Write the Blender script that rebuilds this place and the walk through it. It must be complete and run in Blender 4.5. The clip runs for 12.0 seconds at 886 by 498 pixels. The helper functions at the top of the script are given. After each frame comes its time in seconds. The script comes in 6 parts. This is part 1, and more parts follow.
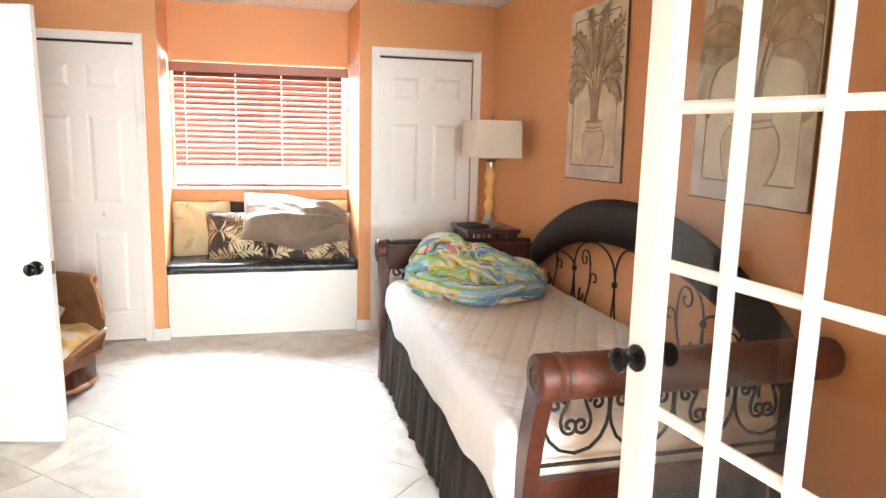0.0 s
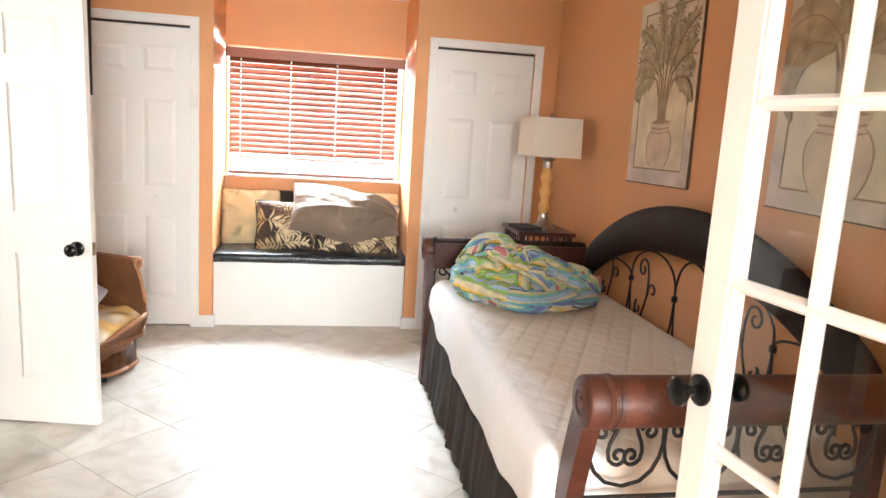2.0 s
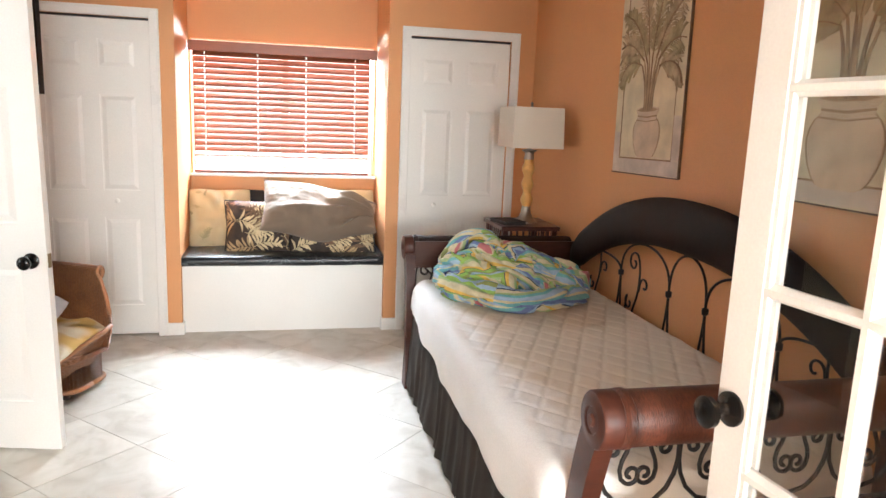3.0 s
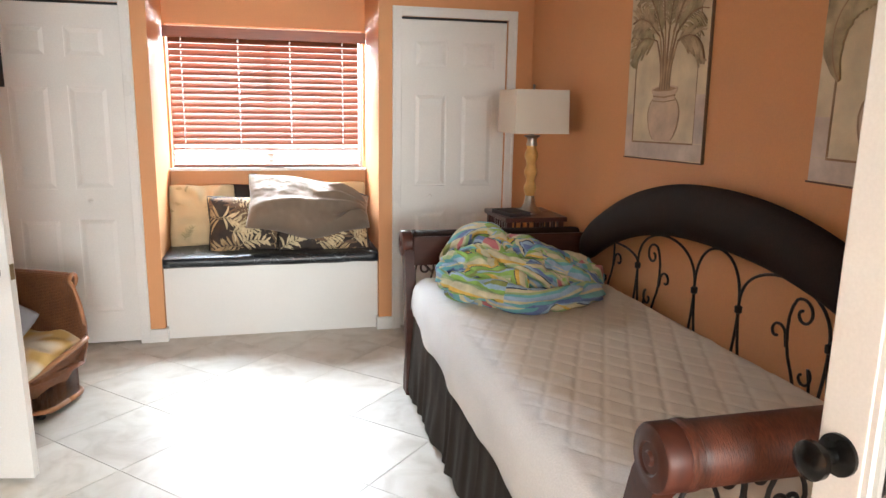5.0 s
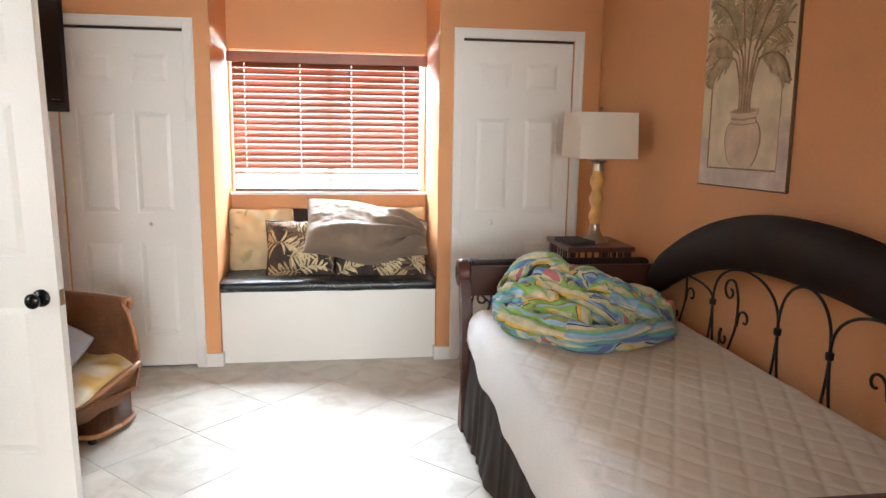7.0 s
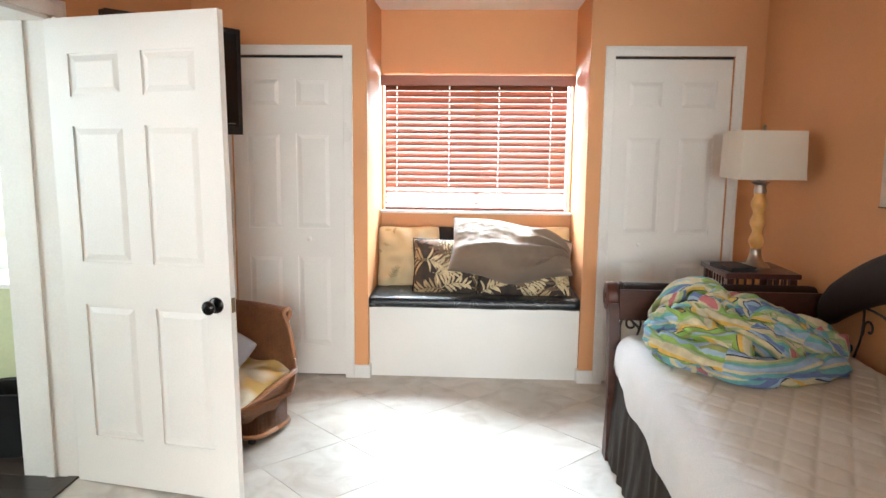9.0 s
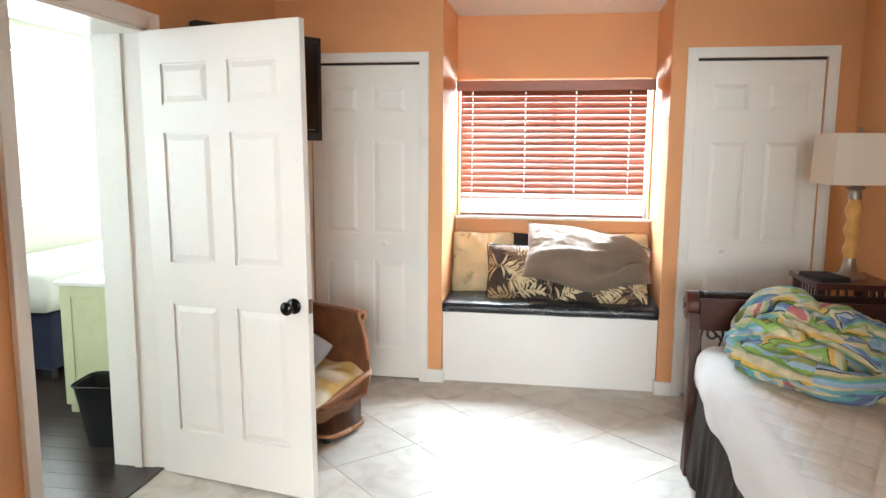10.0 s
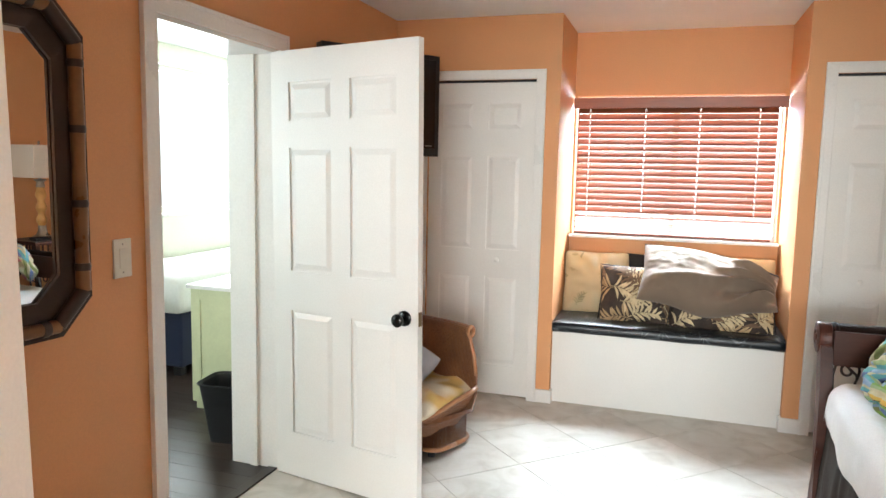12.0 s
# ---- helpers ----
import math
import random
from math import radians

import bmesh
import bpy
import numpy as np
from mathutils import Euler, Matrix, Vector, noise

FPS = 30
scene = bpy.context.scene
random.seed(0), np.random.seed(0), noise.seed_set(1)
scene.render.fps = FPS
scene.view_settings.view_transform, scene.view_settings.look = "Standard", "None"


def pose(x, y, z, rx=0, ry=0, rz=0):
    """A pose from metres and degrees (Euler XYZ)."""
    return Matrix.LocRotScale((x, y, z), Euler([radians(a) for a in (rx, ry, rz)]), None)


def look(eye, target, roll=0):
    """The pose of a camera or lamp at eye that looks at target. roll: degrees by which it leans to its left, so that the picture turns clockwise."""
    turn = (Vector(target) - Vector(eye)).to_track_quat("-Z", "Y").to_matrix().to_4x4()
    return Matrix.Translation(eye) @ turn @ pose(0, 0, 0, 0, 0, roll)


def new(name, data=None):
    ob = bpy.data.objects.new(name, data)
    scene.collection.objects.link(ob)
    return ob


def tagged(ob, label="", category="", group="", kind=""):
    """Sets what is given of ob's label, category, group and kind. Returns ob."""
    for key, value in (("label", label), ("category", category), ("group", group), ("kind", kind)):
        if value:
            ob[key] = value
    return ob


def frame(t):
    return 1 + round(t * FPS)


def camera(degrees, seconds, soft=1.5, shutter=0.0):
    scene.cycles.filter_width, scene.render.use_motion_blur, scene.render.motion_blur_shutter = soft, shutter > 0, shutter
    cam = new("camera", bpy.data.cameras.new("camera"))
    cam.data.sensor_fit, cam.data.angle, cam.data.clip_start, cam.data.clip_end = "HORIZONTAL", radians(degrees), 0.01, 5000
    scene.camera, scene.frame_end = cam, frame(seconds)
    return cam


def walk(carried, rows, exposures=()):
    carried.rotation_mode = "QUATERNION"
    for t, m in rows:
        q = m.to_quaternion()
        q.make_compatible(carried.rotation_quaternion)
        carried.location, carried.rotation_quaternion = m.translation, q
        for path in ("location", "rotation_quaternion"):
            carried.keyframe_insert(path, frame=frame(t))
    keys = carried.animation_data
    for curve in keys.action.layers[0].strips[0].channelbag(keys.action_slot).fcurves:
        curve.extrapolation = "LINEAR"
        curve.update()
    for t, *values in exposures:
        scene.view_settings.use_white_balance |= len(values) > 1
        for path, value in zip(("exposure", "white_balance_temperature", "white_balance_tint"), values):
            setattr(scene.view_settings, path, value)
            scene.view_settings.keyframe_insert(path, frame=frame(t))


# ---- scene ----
cam = camera(64.5, 12.0)
PATH = [
    (0, (-0.078, -0.172, 1.499), (0.435, 1.732, 1.169), 1.4),
    (0.5, (-0.06, -0.144, 1.498), (0.416, 1.771, 1.176), 2.0),
    (1, (-0.037, -0.108, 1.495), (0.391, 1.819, 1.175), 2.7),
    (1.5, (-0.035, -0.074, 1.5), (0.353, 1.86, 1.168), 3.3),
    (2, (-0.007, -0.008, 1.483), (0.356, 1.928, 1.14), 3.6),
    (2.5, (-0.011, 0.079, 1.486), (0.379, 2.007, 1.127), 3.2),
    (3, (-0.02, 0.171, 1.489), (0.419, 2.088, 1.125), 2.3),
    (5, (-0.028, 0.451, 1.484), (0.445, 2.353, 1.083), 1.0),
    (5.5, (0.004, 0.511, 1.484), (0.447, 2.422, 1.095), 1.1),
    (6, (0.036, 0.552, 1.484), (0.439, 2.475, 1.111), 1.1),
    (6.5, (0.053, 0.586, 1.486), (0.408, 2.522, 1.129), 1.0),
    (8.5, (0.009, 0.617, 1.486), (0.018, 2.595, 1.187), 0.6),
    (9, (-0.002, 0.605, 1.488), (-0.099, 2.581, 1.197), 0.6),
    (9.5, (0.0, 0.605, 1.482), (-0.208, 2.574, 1.2), 0.5),
    (10, (0.002, 0.61, 1.477), (-0.307, 2.567, 1.204), 0.4),
    (10.5, (0.002, 0.609, 1.474), (-0.394, 2.552, 1.211), 0.6),
    (11, (0.011, 0.619, 1.471), (-0.467, 2.544, 1.221), 0.8),
    (11.5, (0.012, 0.619, 1.47), (-0.541, 2.526, 1.233), 1.1),
    (12, (0.003, 0.616, 1.477), (-0.616, 2.504, 1.246), 1.2),
]
walk(cam, [(t, look(eye, target, roll)) for t, eye, target, roll in PATH],
     exposures=((0, 0.64, 6500, 10), (1.0, 0.60, 6500, 10), (2.5, 0.38, 6500, 10), (3.2, 0.24, 6450, 10), (5.0, 0.0, 6450, 10), (6.7, -0.02, 6450, 10), (8.3, 0.03, 6350, 8), (9.5, 0.10, 6300, 7), (11, 0.06, 6300, 6), (12, 0.02, 6300, 6)))

# ---- light ----
world = bpy.data.worlds.new("world")
scene.world = world
world.use_nodes = True
_wn = world.node_tree.nodes
_sky = _wn.new("ShaderNodeTexSky")
_sky.sky_type = "NISHITA"
_sky.sun_disc = False
_sky.sun_elevation = radians(50)
_sky.sun_rotation = radians(60)
world.node_tree.links.new(_sky.outputs["Color"], _wn["Background"].inputs["Color"])
_wn["Background"].inputs["Strength"].default_value = 0.15

sun = new("sun", bpy.data.lights.new("sun", "SUN"))
sun.data.energy, sun.data.angle, sun.data.color = 3.0, radians(0.5), (1.0, 0.95, 0.88)
sun.matrix_world = look((20, 12, 28), (0, 0, 0))


def area_lamp(name, eye, target, w, h, watts, color=(1, 1, 1)):
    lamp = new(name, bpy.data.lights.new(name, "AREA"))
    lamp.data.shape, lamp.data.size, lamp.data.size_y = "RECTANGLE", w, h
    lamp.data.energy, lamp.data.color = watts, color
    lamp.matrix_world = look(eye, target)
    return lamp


area_lamp("window_daylight", (-0.02, 6.45, 2.22), (0.04, 4.5, 0.80), 1.7, 1.1, 760, (0.78, 0.90, 1.0))
area_lamp("bedroom_window_daylight", (-4.10, 6.05, 1.66), (0, 5.2, 1.2), 1.4, 1.15, 95, (0.90, 0.96, 1.0))
# added lamp that brightens the open door and jamb; its window is unseen
area_lamp("door_fill_light", (-4.10, 2.0, 1.55), (0, 4.2, 1.0), 1.0, 1.2, 58, (0.84, 0.94, 1.0))
# invented source behind the camera; fills the room through the french doors
area_lamp("hall_fill_light", (0.25, -3.95, 1.60), (-0.35, 3.2, 0.80), 2.3, 1.3, 440, (0.95, 0.98, 0.98))


# ---- materials ----
def material(name, color, rough=0.5, metal=0.0, var=0.06, scale=6.0, bump=0.1, bump_scale=60.0, fine=0.03,
             random_var=0.0, spec=0.5, coat=0.0, stretch=(1, 1, 1), sheen=0.0):
    """Base colour with stains at a large scale and grain at a fine one, and a fine relief."""
    m = bpy.data.materials.new(name)
    m.use_nodes = True
    nt = m.node_tree
    n, l = nt.nodes, nt.links
    b = n["Principled BSDF"]
    tc = n.new("ShaderNodeTexCoord")
    mp = n.new("ShaderNodeMapping")
    mp.inputs["Scale"].default_value = stretch
    l.new(tc.outputs["Object"], mp.inputs["Vector"])
    big, small = n.new("ShaderNodeTexNoise"), n.new("ShaderNodeTexNoise")
    big.inputs["Scale"].default_value, big.inputs["Detail"].default_value = scale, 5
    small.inputs["Scale"].default_value, small.inputs["Detail"].default_value = bump_scale, 4
    for t in (big, small):
        l.new(mp.outputs["Vector"], t.inputs["Vector"])
    def ramp(src, amount):
        r = n.new("ShaderNodeMapRange")
        r.inputs["From Min"].default_value, r.inputs["From Max"].default_value = 0.3, 0.7
        r.inputs["To Min"].default_value, r.inputs["To Max"].default_value = 1 - amount, 1 + amount
        l.new(src, r.inputs["Value"])
        return r.outputs["Result"]
    mul = n.new("ShaderNodeMath")
    mul.operation = "MULTIPLY"
    l.new(ramp(big.outputs["Fac"], var), mul.inputs[0])
    l.new(ramp(small.outputs["Fac"], fine), mul.inputs[1])
    value = mul.outputs["Value"]
    if random_var:
        oi = n.new("ShaderNodeObjectInfo")
        r = n.new("ShaderNodeMapRange")
        r.inputs["To Min"].default_value, r.inputs["To Max"].default_value = 1 - random_var, 1 + random_var
        l.new(oi.outputs["Random"], r.inputs["Value"])
        m2 = n.new("ShaderNodeMath")
        m2.operation = "MULTIPLY"
        l.new(value, m2.inputs[0]); l.new(r.outputs["Result"], m2.inputs[1])
        value = m2.outputs["Value"]
    sc = n.new("ShaderNodeVectorMath")
    sc.operation = "SCALE"
    sc.inputs[0].default_value = color
    l.new(value, sc.inputs["Scale"])
    l.new(sc.outputs["Vector"], b.inputs["Base Color"])
    b.inputs["Metallic"].default_value = metal
    b.inputs["Specular IOR Level"].default_value = spec
    b.inputs["Coat Weight"].default_value = coat
    b.inputs["Sheen Weight"].default_value = sheen
    rr = n.new("ShaderNodeMapRange")
    rr.inputs["From Min"].default_value, rr.inputs["From Max"].default_value = 0.3, 0.7
    rr.inputs["To Min"].default_value, rr.inputs["To Max"].default_value = max(0.02, rough - 0.06), min(1, rough + 0.06)
    l.new(big.outputs["Fac"], rr.inputs["Value"])
    l.new(rr.outputs["Result"], b.inputs["Roughness"])
    if bump:
        bp = n.new("ShaderNodeBump")
        bp.inputs["Strength"].default_value, bp.inputs["Distance"].default_value = bump, 0.004
        l.new(small.outputs["Fac"], bp.inputs["Height"])
        l.new(bp.outputs["Normal"], b.inputs["Normal"])
    m.diffuse_color = (*color, 1)
    return m


PAINT = material("orange_wall_paint", (0.69, 0.335, 0.145), 0.62, var=0.05, scale=1.3, bump=0.12, bump_scale=140)
WHITE_CEIL = material("white_ceiling_paint", (0.80, 0.80, 0.79), 0.8, var=0.03, scale=2, bump=0.2, bump_scale=120)
TRIM = material("white_gloss_trim", (0.80, 0.79, 0.76), 0.32, var=0.03, scale=3, bump=0.04, bump_scale=90)
DOORPAINT = material("white_door_paint", (0.80, 0.79, 0.755), 0.42, var=0.03, scale=2, bump=0.05, bump_scale=160)
GREENPAINT = material("pale_green_paint", (0.76, 0.77, 0.66), 0.6, var=0.03, scale=2, bump=0.05)
HALLPAINT = material("hall_paint", (0.62, 0.42, 0.26), 0.65, var=0.05, scale=2, bump=0.05)
GROUT = material("grey_grout", (0.56, 0.51, 0.445), 0.85, var=0.1, scale=8, bump=0.3)
MAHOGANY = material("mahogany", (0.056, 0.015, 0.008), 0.44, spec=0.32, var=0.35, scale=5, bump=0.12, bump_scale=50, fine=0.2, coat=0.0, stretch=(0.25, 1, 1))
LEATHER = material("dark_brown_leather", (0.018, 0.0085, 0.0065), 0.66, var=0.3, scale=7, bump=0.25, bump_scale=130, fine=0.2, spec=0.16)
ROLLHIDE = material("scuffed_red_brown_hide", (0.085, 0.024, 0.012), 0.44, var=0.55, scale=3.5, bump=0.5, bump_scale=75, fine=0.45, spec=0.45, stretch=(1, 1, 5))
IRON = material("black_wrought_iron", (0.018, 0.014, 0.012), 0.5, metal=0.3, var=0.2, bump=0.2)
BRONZE = material("black_bronze", (0.012, 0.011, 0.010), 0.25, metal=0.6, var=0.2, bump=0.03)
BRASS = material("aged_brass", (0.30, 0.22, 0.12), 0.35, metal=1.0)
SKIRT = material("dark_brown_bed_skirt", (0.034, 0.025, 0.020), 0.9, var=0.3, scale=9, bump=0.3, bump_scale=300, spec=0.2)
BLACKPLASTIC = material("black_plastic", (0.012, 0.012, 0.013), 0.35, var=0.1, bump=0.03)
SHADE = material("cream_lamp_shade", (0.72, 0.66, 0.57), 0.85, var=0.03, scale=4, bump=0.15, bump_scale=400)
PEWTER = material("brushed_pewter", (0.36, 0.33, 0.29), 0.3, metal=1.0, var=0.1, bump=0.06)
AMBER = material("amber_resin", (0.66, 0.36, 0.11), 0.35, var=0.12, scale=20, bump=0.1)
NSWOOD = material("dark_red_wood", (0.055, 0.016, 0.012), 0.33, var=0.3, scale=12, bump=0.08, stretch=(0.3, 1, 1))
SLAT = material("red_brown_wood_slat", (0.26, 0.076, 0.036), 0.42, var=0.12, scale=4, bump=0.05, fine=0.08, random_var=0.12, stretch=(0.15, 1, 1))
CORD = material("white_cord", (0.75, 0.72, 0.66), 0.8)
CHARCOAL = material("bench_cushion_vinyl", (0.016, 0.018, 0.022), 0.30, var=0.2, bump=0.1)
SCREEN = material("black_screen", (0.008, 0.008, 0.010), 0.12, var=0.1, bump=0.0)
SWITCH = material("ivory_plastic", (0.74, 0.71, 0.62), 0.35, var=0.02, bump=0.0)
SHEET = material("white_sheet", (0.80, 0.80, 0.79), 0.85, var=0.03, bump=0.2, bump_scale=40)
NAVY = material("navy_fabric", (0.012, 0.018, 0.05), 0.8, var=0.1, bump=0.1)
GREENWOOD = material("pale_green_cabinet", (0.58, 0.60, 0.38), 0.45, var=0.05, bump=0.05)
STRIP = material("threshold_strip", (0.045, 0.035, 0.028), 0.4, var=0.2)


def glass_material():
    m = bpy.data.materials.new("clear_glass")
    m.use_nodes = True
    n, l = m.node_tree.nodes, m.node_tree.links
    n.remove(n["Principled BSDF"])
    mix, tr, gl, fr = (n.new("ShaderNodeMixShader"), n.new("ShaderNodeBsdfTransparent"),
                       n.new("ShaderNodeBsdfGlossy"), n.new("ShaderNodeLayerWeight"))
    fr.inputs["Blend"].default_value = 0.5
    gl.inputs["Roughness"].default_value = 0.0
    tr.inputs["Color"].default_value = (0.95, 0.96, 0.955, 1)
    # Schlick's law on the facing angle
    po, ma = n.new("ShaderNodeMath"), n.new("ShaderNodeMath")
    po.operation, ma.operation = "POWER", "MULTIPLY_ADD"
    po.inputs[1].default_value = 5.0
    ma.inputs[1].default_value, ma.inputs[2].default_value = 0.955, 0.045
    l.new(fr.outputs["Facing"], po.inputs[0]); l.new(po.outputs["Value"], ma.inputs[0])
    l.new(ma.outputs["Value"], mix.inputs["Fac"])
    l.new(tr.outputs["BSDF"], mix.inputs[1]); l.new(gl.outputs["BSDF"], mix.inputs[2])
    l.new(mix.outputs["Shader"], n["Material Output"].inputs["Surface"])
    return m


GLASS = glass_material()
MIRROR = bpy.data.materials.new("mirror_silver")
MIRROR.use_nodes = True
_b = MIRROR.node_tree.nodes["Principled BSDF"]
_b.inputs["Base Color"].default_value = (0.86, 0.87, 0.86, 1)
_b.inputs["Metallic"].default_value, _b.inputs["Roughness"].default_value = 1.0, 0.01


# ---- helpers of my own ----
def thing(name, label, category, at=(0, 0, 0), rz=0, group="", kind=""):
    ob = new(name)
    ob.matrix_basis = pose(*at, 0, 0, rz)
    return tagged(ob, label, category, group, kind)


def mesh_of(name, bm, mat, smooth=False):
    bmesh.ops.recalc_face_normals(bm, faces=bm.faces)
    me = bpy.data.meshes.new(name)
    bm.to_mesh(me)
    bm.free()
    for m in (mat if isinstance(mat, (list, tuple)) else [mat]):
        me.materials.append(m)
    if smooth:
        for p in me.polygons:
            p.use_smooth = True
        if smooth != "all":
            me.set_sharp_from_angle(angle=radians(40))
    return me


def part(name, bm, mat, parent=None, label="", smooth=False, m=None):
    ob = new(name, mesh_of(name, bm, mat, smooth))
    if parent is not None:
        ob.parent = parent
    if m is not None:
        ob.matrix_basis = m
    return tagged(ob, label)


def structure(name, bm, mat, label, category, smooth=False):
    return tagged(part(name, bm, mat, smooth=smooth), label, category, kind="structure")


def add_box(bm, x0, x1, y0, y1, z0, z1, bevel=0.0, m=None):
    r = bmesh.ops.create_cube(bm, size=1.0)
    vs = r["verts"]
    bmesh.ops.scale(bm, vec=(x1 - x0, y1 - y0, z1 - z0), verts=vs)
    bmesh.ops.translate(bm, vec=((x0 + x1) / 2, (y0 + y1) / 2, (z0 + z1) / 2), verts=vs)
    if bevel:
        es = {e for v in vs for e in v.link_edges}
        r = bmesh.ops.bevel(bm, geom=list(es), offset=bevel, segments=2, profile=0.6, affect="EDGES")
        vs = list({v for f in r["faces"] for v in f.verts} | {v for v in vs if v.is_valid})
    if m is not None:
        bmesh.ops.transform(bm, matrix=m, verts=vs)
    return vs


def box(*a, **k):
    bm = bmesh.new()
    add_box(bm, *a, **k)
    return bm


def boxes(rows, bevel=0.0):
    bm = bmesh.new()
    for r in rows:
        add_box(bm, *r, bevel=bevel)
    return bm


def add_grid(bm, rows, closed_u=False, closed_v=False):
    """A skin over rows of points."""
    vs = [[bm.verts.new(p) for p in r] for r in rows]
    nu, nv = len(vs), len(vs[0])
    for i in range(nu if closed_u else nu - 1):
        for j in range(nv if closed_v else nv - 1):
            bm.faces.new((vs[i][j], vs[(i + 1) % nu][j], vs[(i + 1) % nu][(j + 1) % nv], vs[i][(j + 1) % nv]))
    return vs


def lathe(profile, seg=24, bm=None, m=None):
    """A solid of revolution round z from rows of radius and height."""
    bm = bm or bmesh.new()
    before = set(bm.verts)
    rows = [[(r * math.cos(2 * math.pi * k / seg), r * math.sin(2 * math.pi * k / seg), z) for k in range(seg)] for r, z in profile]
    vs = add_grid(bm, rows, closed_v=True)
    bm.faces.new(list(reversed(vs[0])))
    bm.faces.new(vs[-1])
    if m is not None:
        bmesh.ops.transform(bm, matrix=m, verts=[v for v in bm.verts if v not in before])
    return bm


def tube(points, radius, seg=8, bm=None, up=(0, 0, 1)):
    """A rod of round section along points; radius may be a function of 0..1."""
    bm = bm or bmesh.new()
    pts = [Vector(p) for p in points]
    rows, n = [], len(pts)
    ref = Vector(up)
    for i, p in enumerate(pts):
        d = (pts[min(i + 1, n - 1)] - pts[max(i - 1, 0)]).normalized()
        if abs(d.dot(ref)) > 0.98:
            ref = Vector((1, 0, 0)) if abs(d.x) < 0.9 else Vector((0, 1, 0))
        a = d.cross(ref).normalized()
        b = a.cross(d).normalized()
        ref = b
        r = radius(i / (n - 1)) if callable(radius) else radius
        rows.append([p + r * (a * math.cos(2 * math.pi * k / seg) + b * math.sin(2 * math.pi * k / seg)) for k in range(seg)])
    vs = add_grid(bm, rows, closed_v=True)
    bm.faces.new(list(reversed(vs[0])))
    bm.faces.new(vs[-1])
    return bm


def prism(outline, depth, bm=None, m=None):
    """An outline in x and z given depth along y from 0."""
    bm = bm or bmesh.new()
    a = [bm.verts.new((x, 0, z)) for x, z in outline]
    b = [bm.verts.new((x, depth, z)) for x, z in outline]
    bm.faces.new(a)
    bm.faces.new(list(reversed(b)))
    n = len(a)
    for i in range(n):
        bm.faces.new((a[i], b[i], b[(i + 1) % n], a[(i + 1) % n]))
    if m is not None:
        bmesh.ops.transform(bm, matrix=m, verts=a + b)
    return bm


def spiral(cx, cz, r0, r1, a0, a1, n=28):
    """Points of a spiral in a plane, from angle a0 to a1 in degrees."""
    return [(cx + (r0 + (r1 - r0) * k / n) * math.cos(radians(a0 + (a1 - a0) * k / n)),
             cz + (r0 + (r1 - r0) * k / n) * math.sin(radians(a0 + (a1 - a0) * k / n))) for k in range(n + 1)]


# ---- the rooms ----
LEFT, RIGHT, FACE, BACK, CEIL = -1.76, 1.675, 4.95, 5.60, 2.41
RL, RR = -0.690, 0.655            # sides of the window recess
REAR0, REAR1 = 0.38, 0.51         # wall with the french doors
CL0, CL1, CR0, CR1, CTOP = -1.535, -0.835, 0.800, 1.500, 2.025   # closet openings
OD0, OD1, ODTOP, LT = 2.695, 3.505, 1.995, -2.01   # doorway in the side wall
FD0, FD1, FDTOP = -0.635, 0.935, 2.05              # french doorway

structure("wall_right", box(RIGHT, RIGHT + 0.12, -4.1, 5.75, -0.02, CEIL + 0.05), PAINT, "smooth orange painted bedroom wall", "wall")
structure("wall_left", boxes([(LT, LEFT, REAR0, OD0, -0.02, CEIL + 0.05), (LT, LEFT, OD1, 5.75, -0.02, CEIL + 0.05),
                              (LT, LEFT, OD0, OD1, ODTOP, CEIL + 0.05)]), PAINT, "orange painted wall with a doorway", "wall")
structure("wall_closet_left", boxes([(LEFT, CL0, FACE, FACE + 0.11, -0.02, CEIL), (CL1, RL, FACE, FACE + 0.11, -0.02, CEIL),
                                     (CL0, CL1, FACE, FACE + 0.11, CTOP, CEIL), (RL - 0.11, RL, FACE + 0.11, 5.75, -0.02, CEIL)]),
          PAINT, "orange painted closet wall beside the window seat", "wall")
structure("wall_closet_right", boxes([(RR, CR0, FACE, FACE + 0.11, -0.02, CEIL), (CR1, RIGHT, FACE, FACE + 0.11, -0.02, CEIL),
                                      (CR0, CR1, FACE, FACE + 0.11, CTOP, CEIL), (RR, RR + 0.11, FACE + 0.11, 5.75, -0.02, CEIL)]),
          PAINT, "orange painted closet wall beside the window seat", "wall")
WX0, WX1, WZ0, WZ1 = RL + 0.016, RR - 0.016, 1.030, 1.985
structure("wall_window", boxes([(RL, WX0, BACK, 5.75, -0.02, CEIL), (WX1, RR, BACK, 5.75, -0.02, CEIL),
                                (WX0, WX1, BACK, 5.75, -0.02, WZ0), (WX0, WX1, BACK, 5.75, WZ1, CEIL),
                                (LEFT, RL - 0.11, 5.66, 5.75, -0.02, CEIL), (RR + 0.11, RIGHT, 5.66, 5.75, -0.02, CEIL)]),
          PAINT, "orange painted wall round the bedroom window", "wall")
structure("wall_rear", boxes([(LEFT, FD0, REAR0, REAR1, -0.02, CEIL), (FD1, RIGHT, REAR0, REAR1, -0.02, CEIL),
                              (FD0, FD1, REAR0, REAR1, FDTOP, CEIL)]), PAINT, "orange painted wall round the french doors", "wall")
structure("ceiling", box(LT, RIGHT + 0.12, -4.1, 5.75, CEIL, CEIL + 0.12), WHITE_CEIL, "flat white painted ceiling", "ceiling")
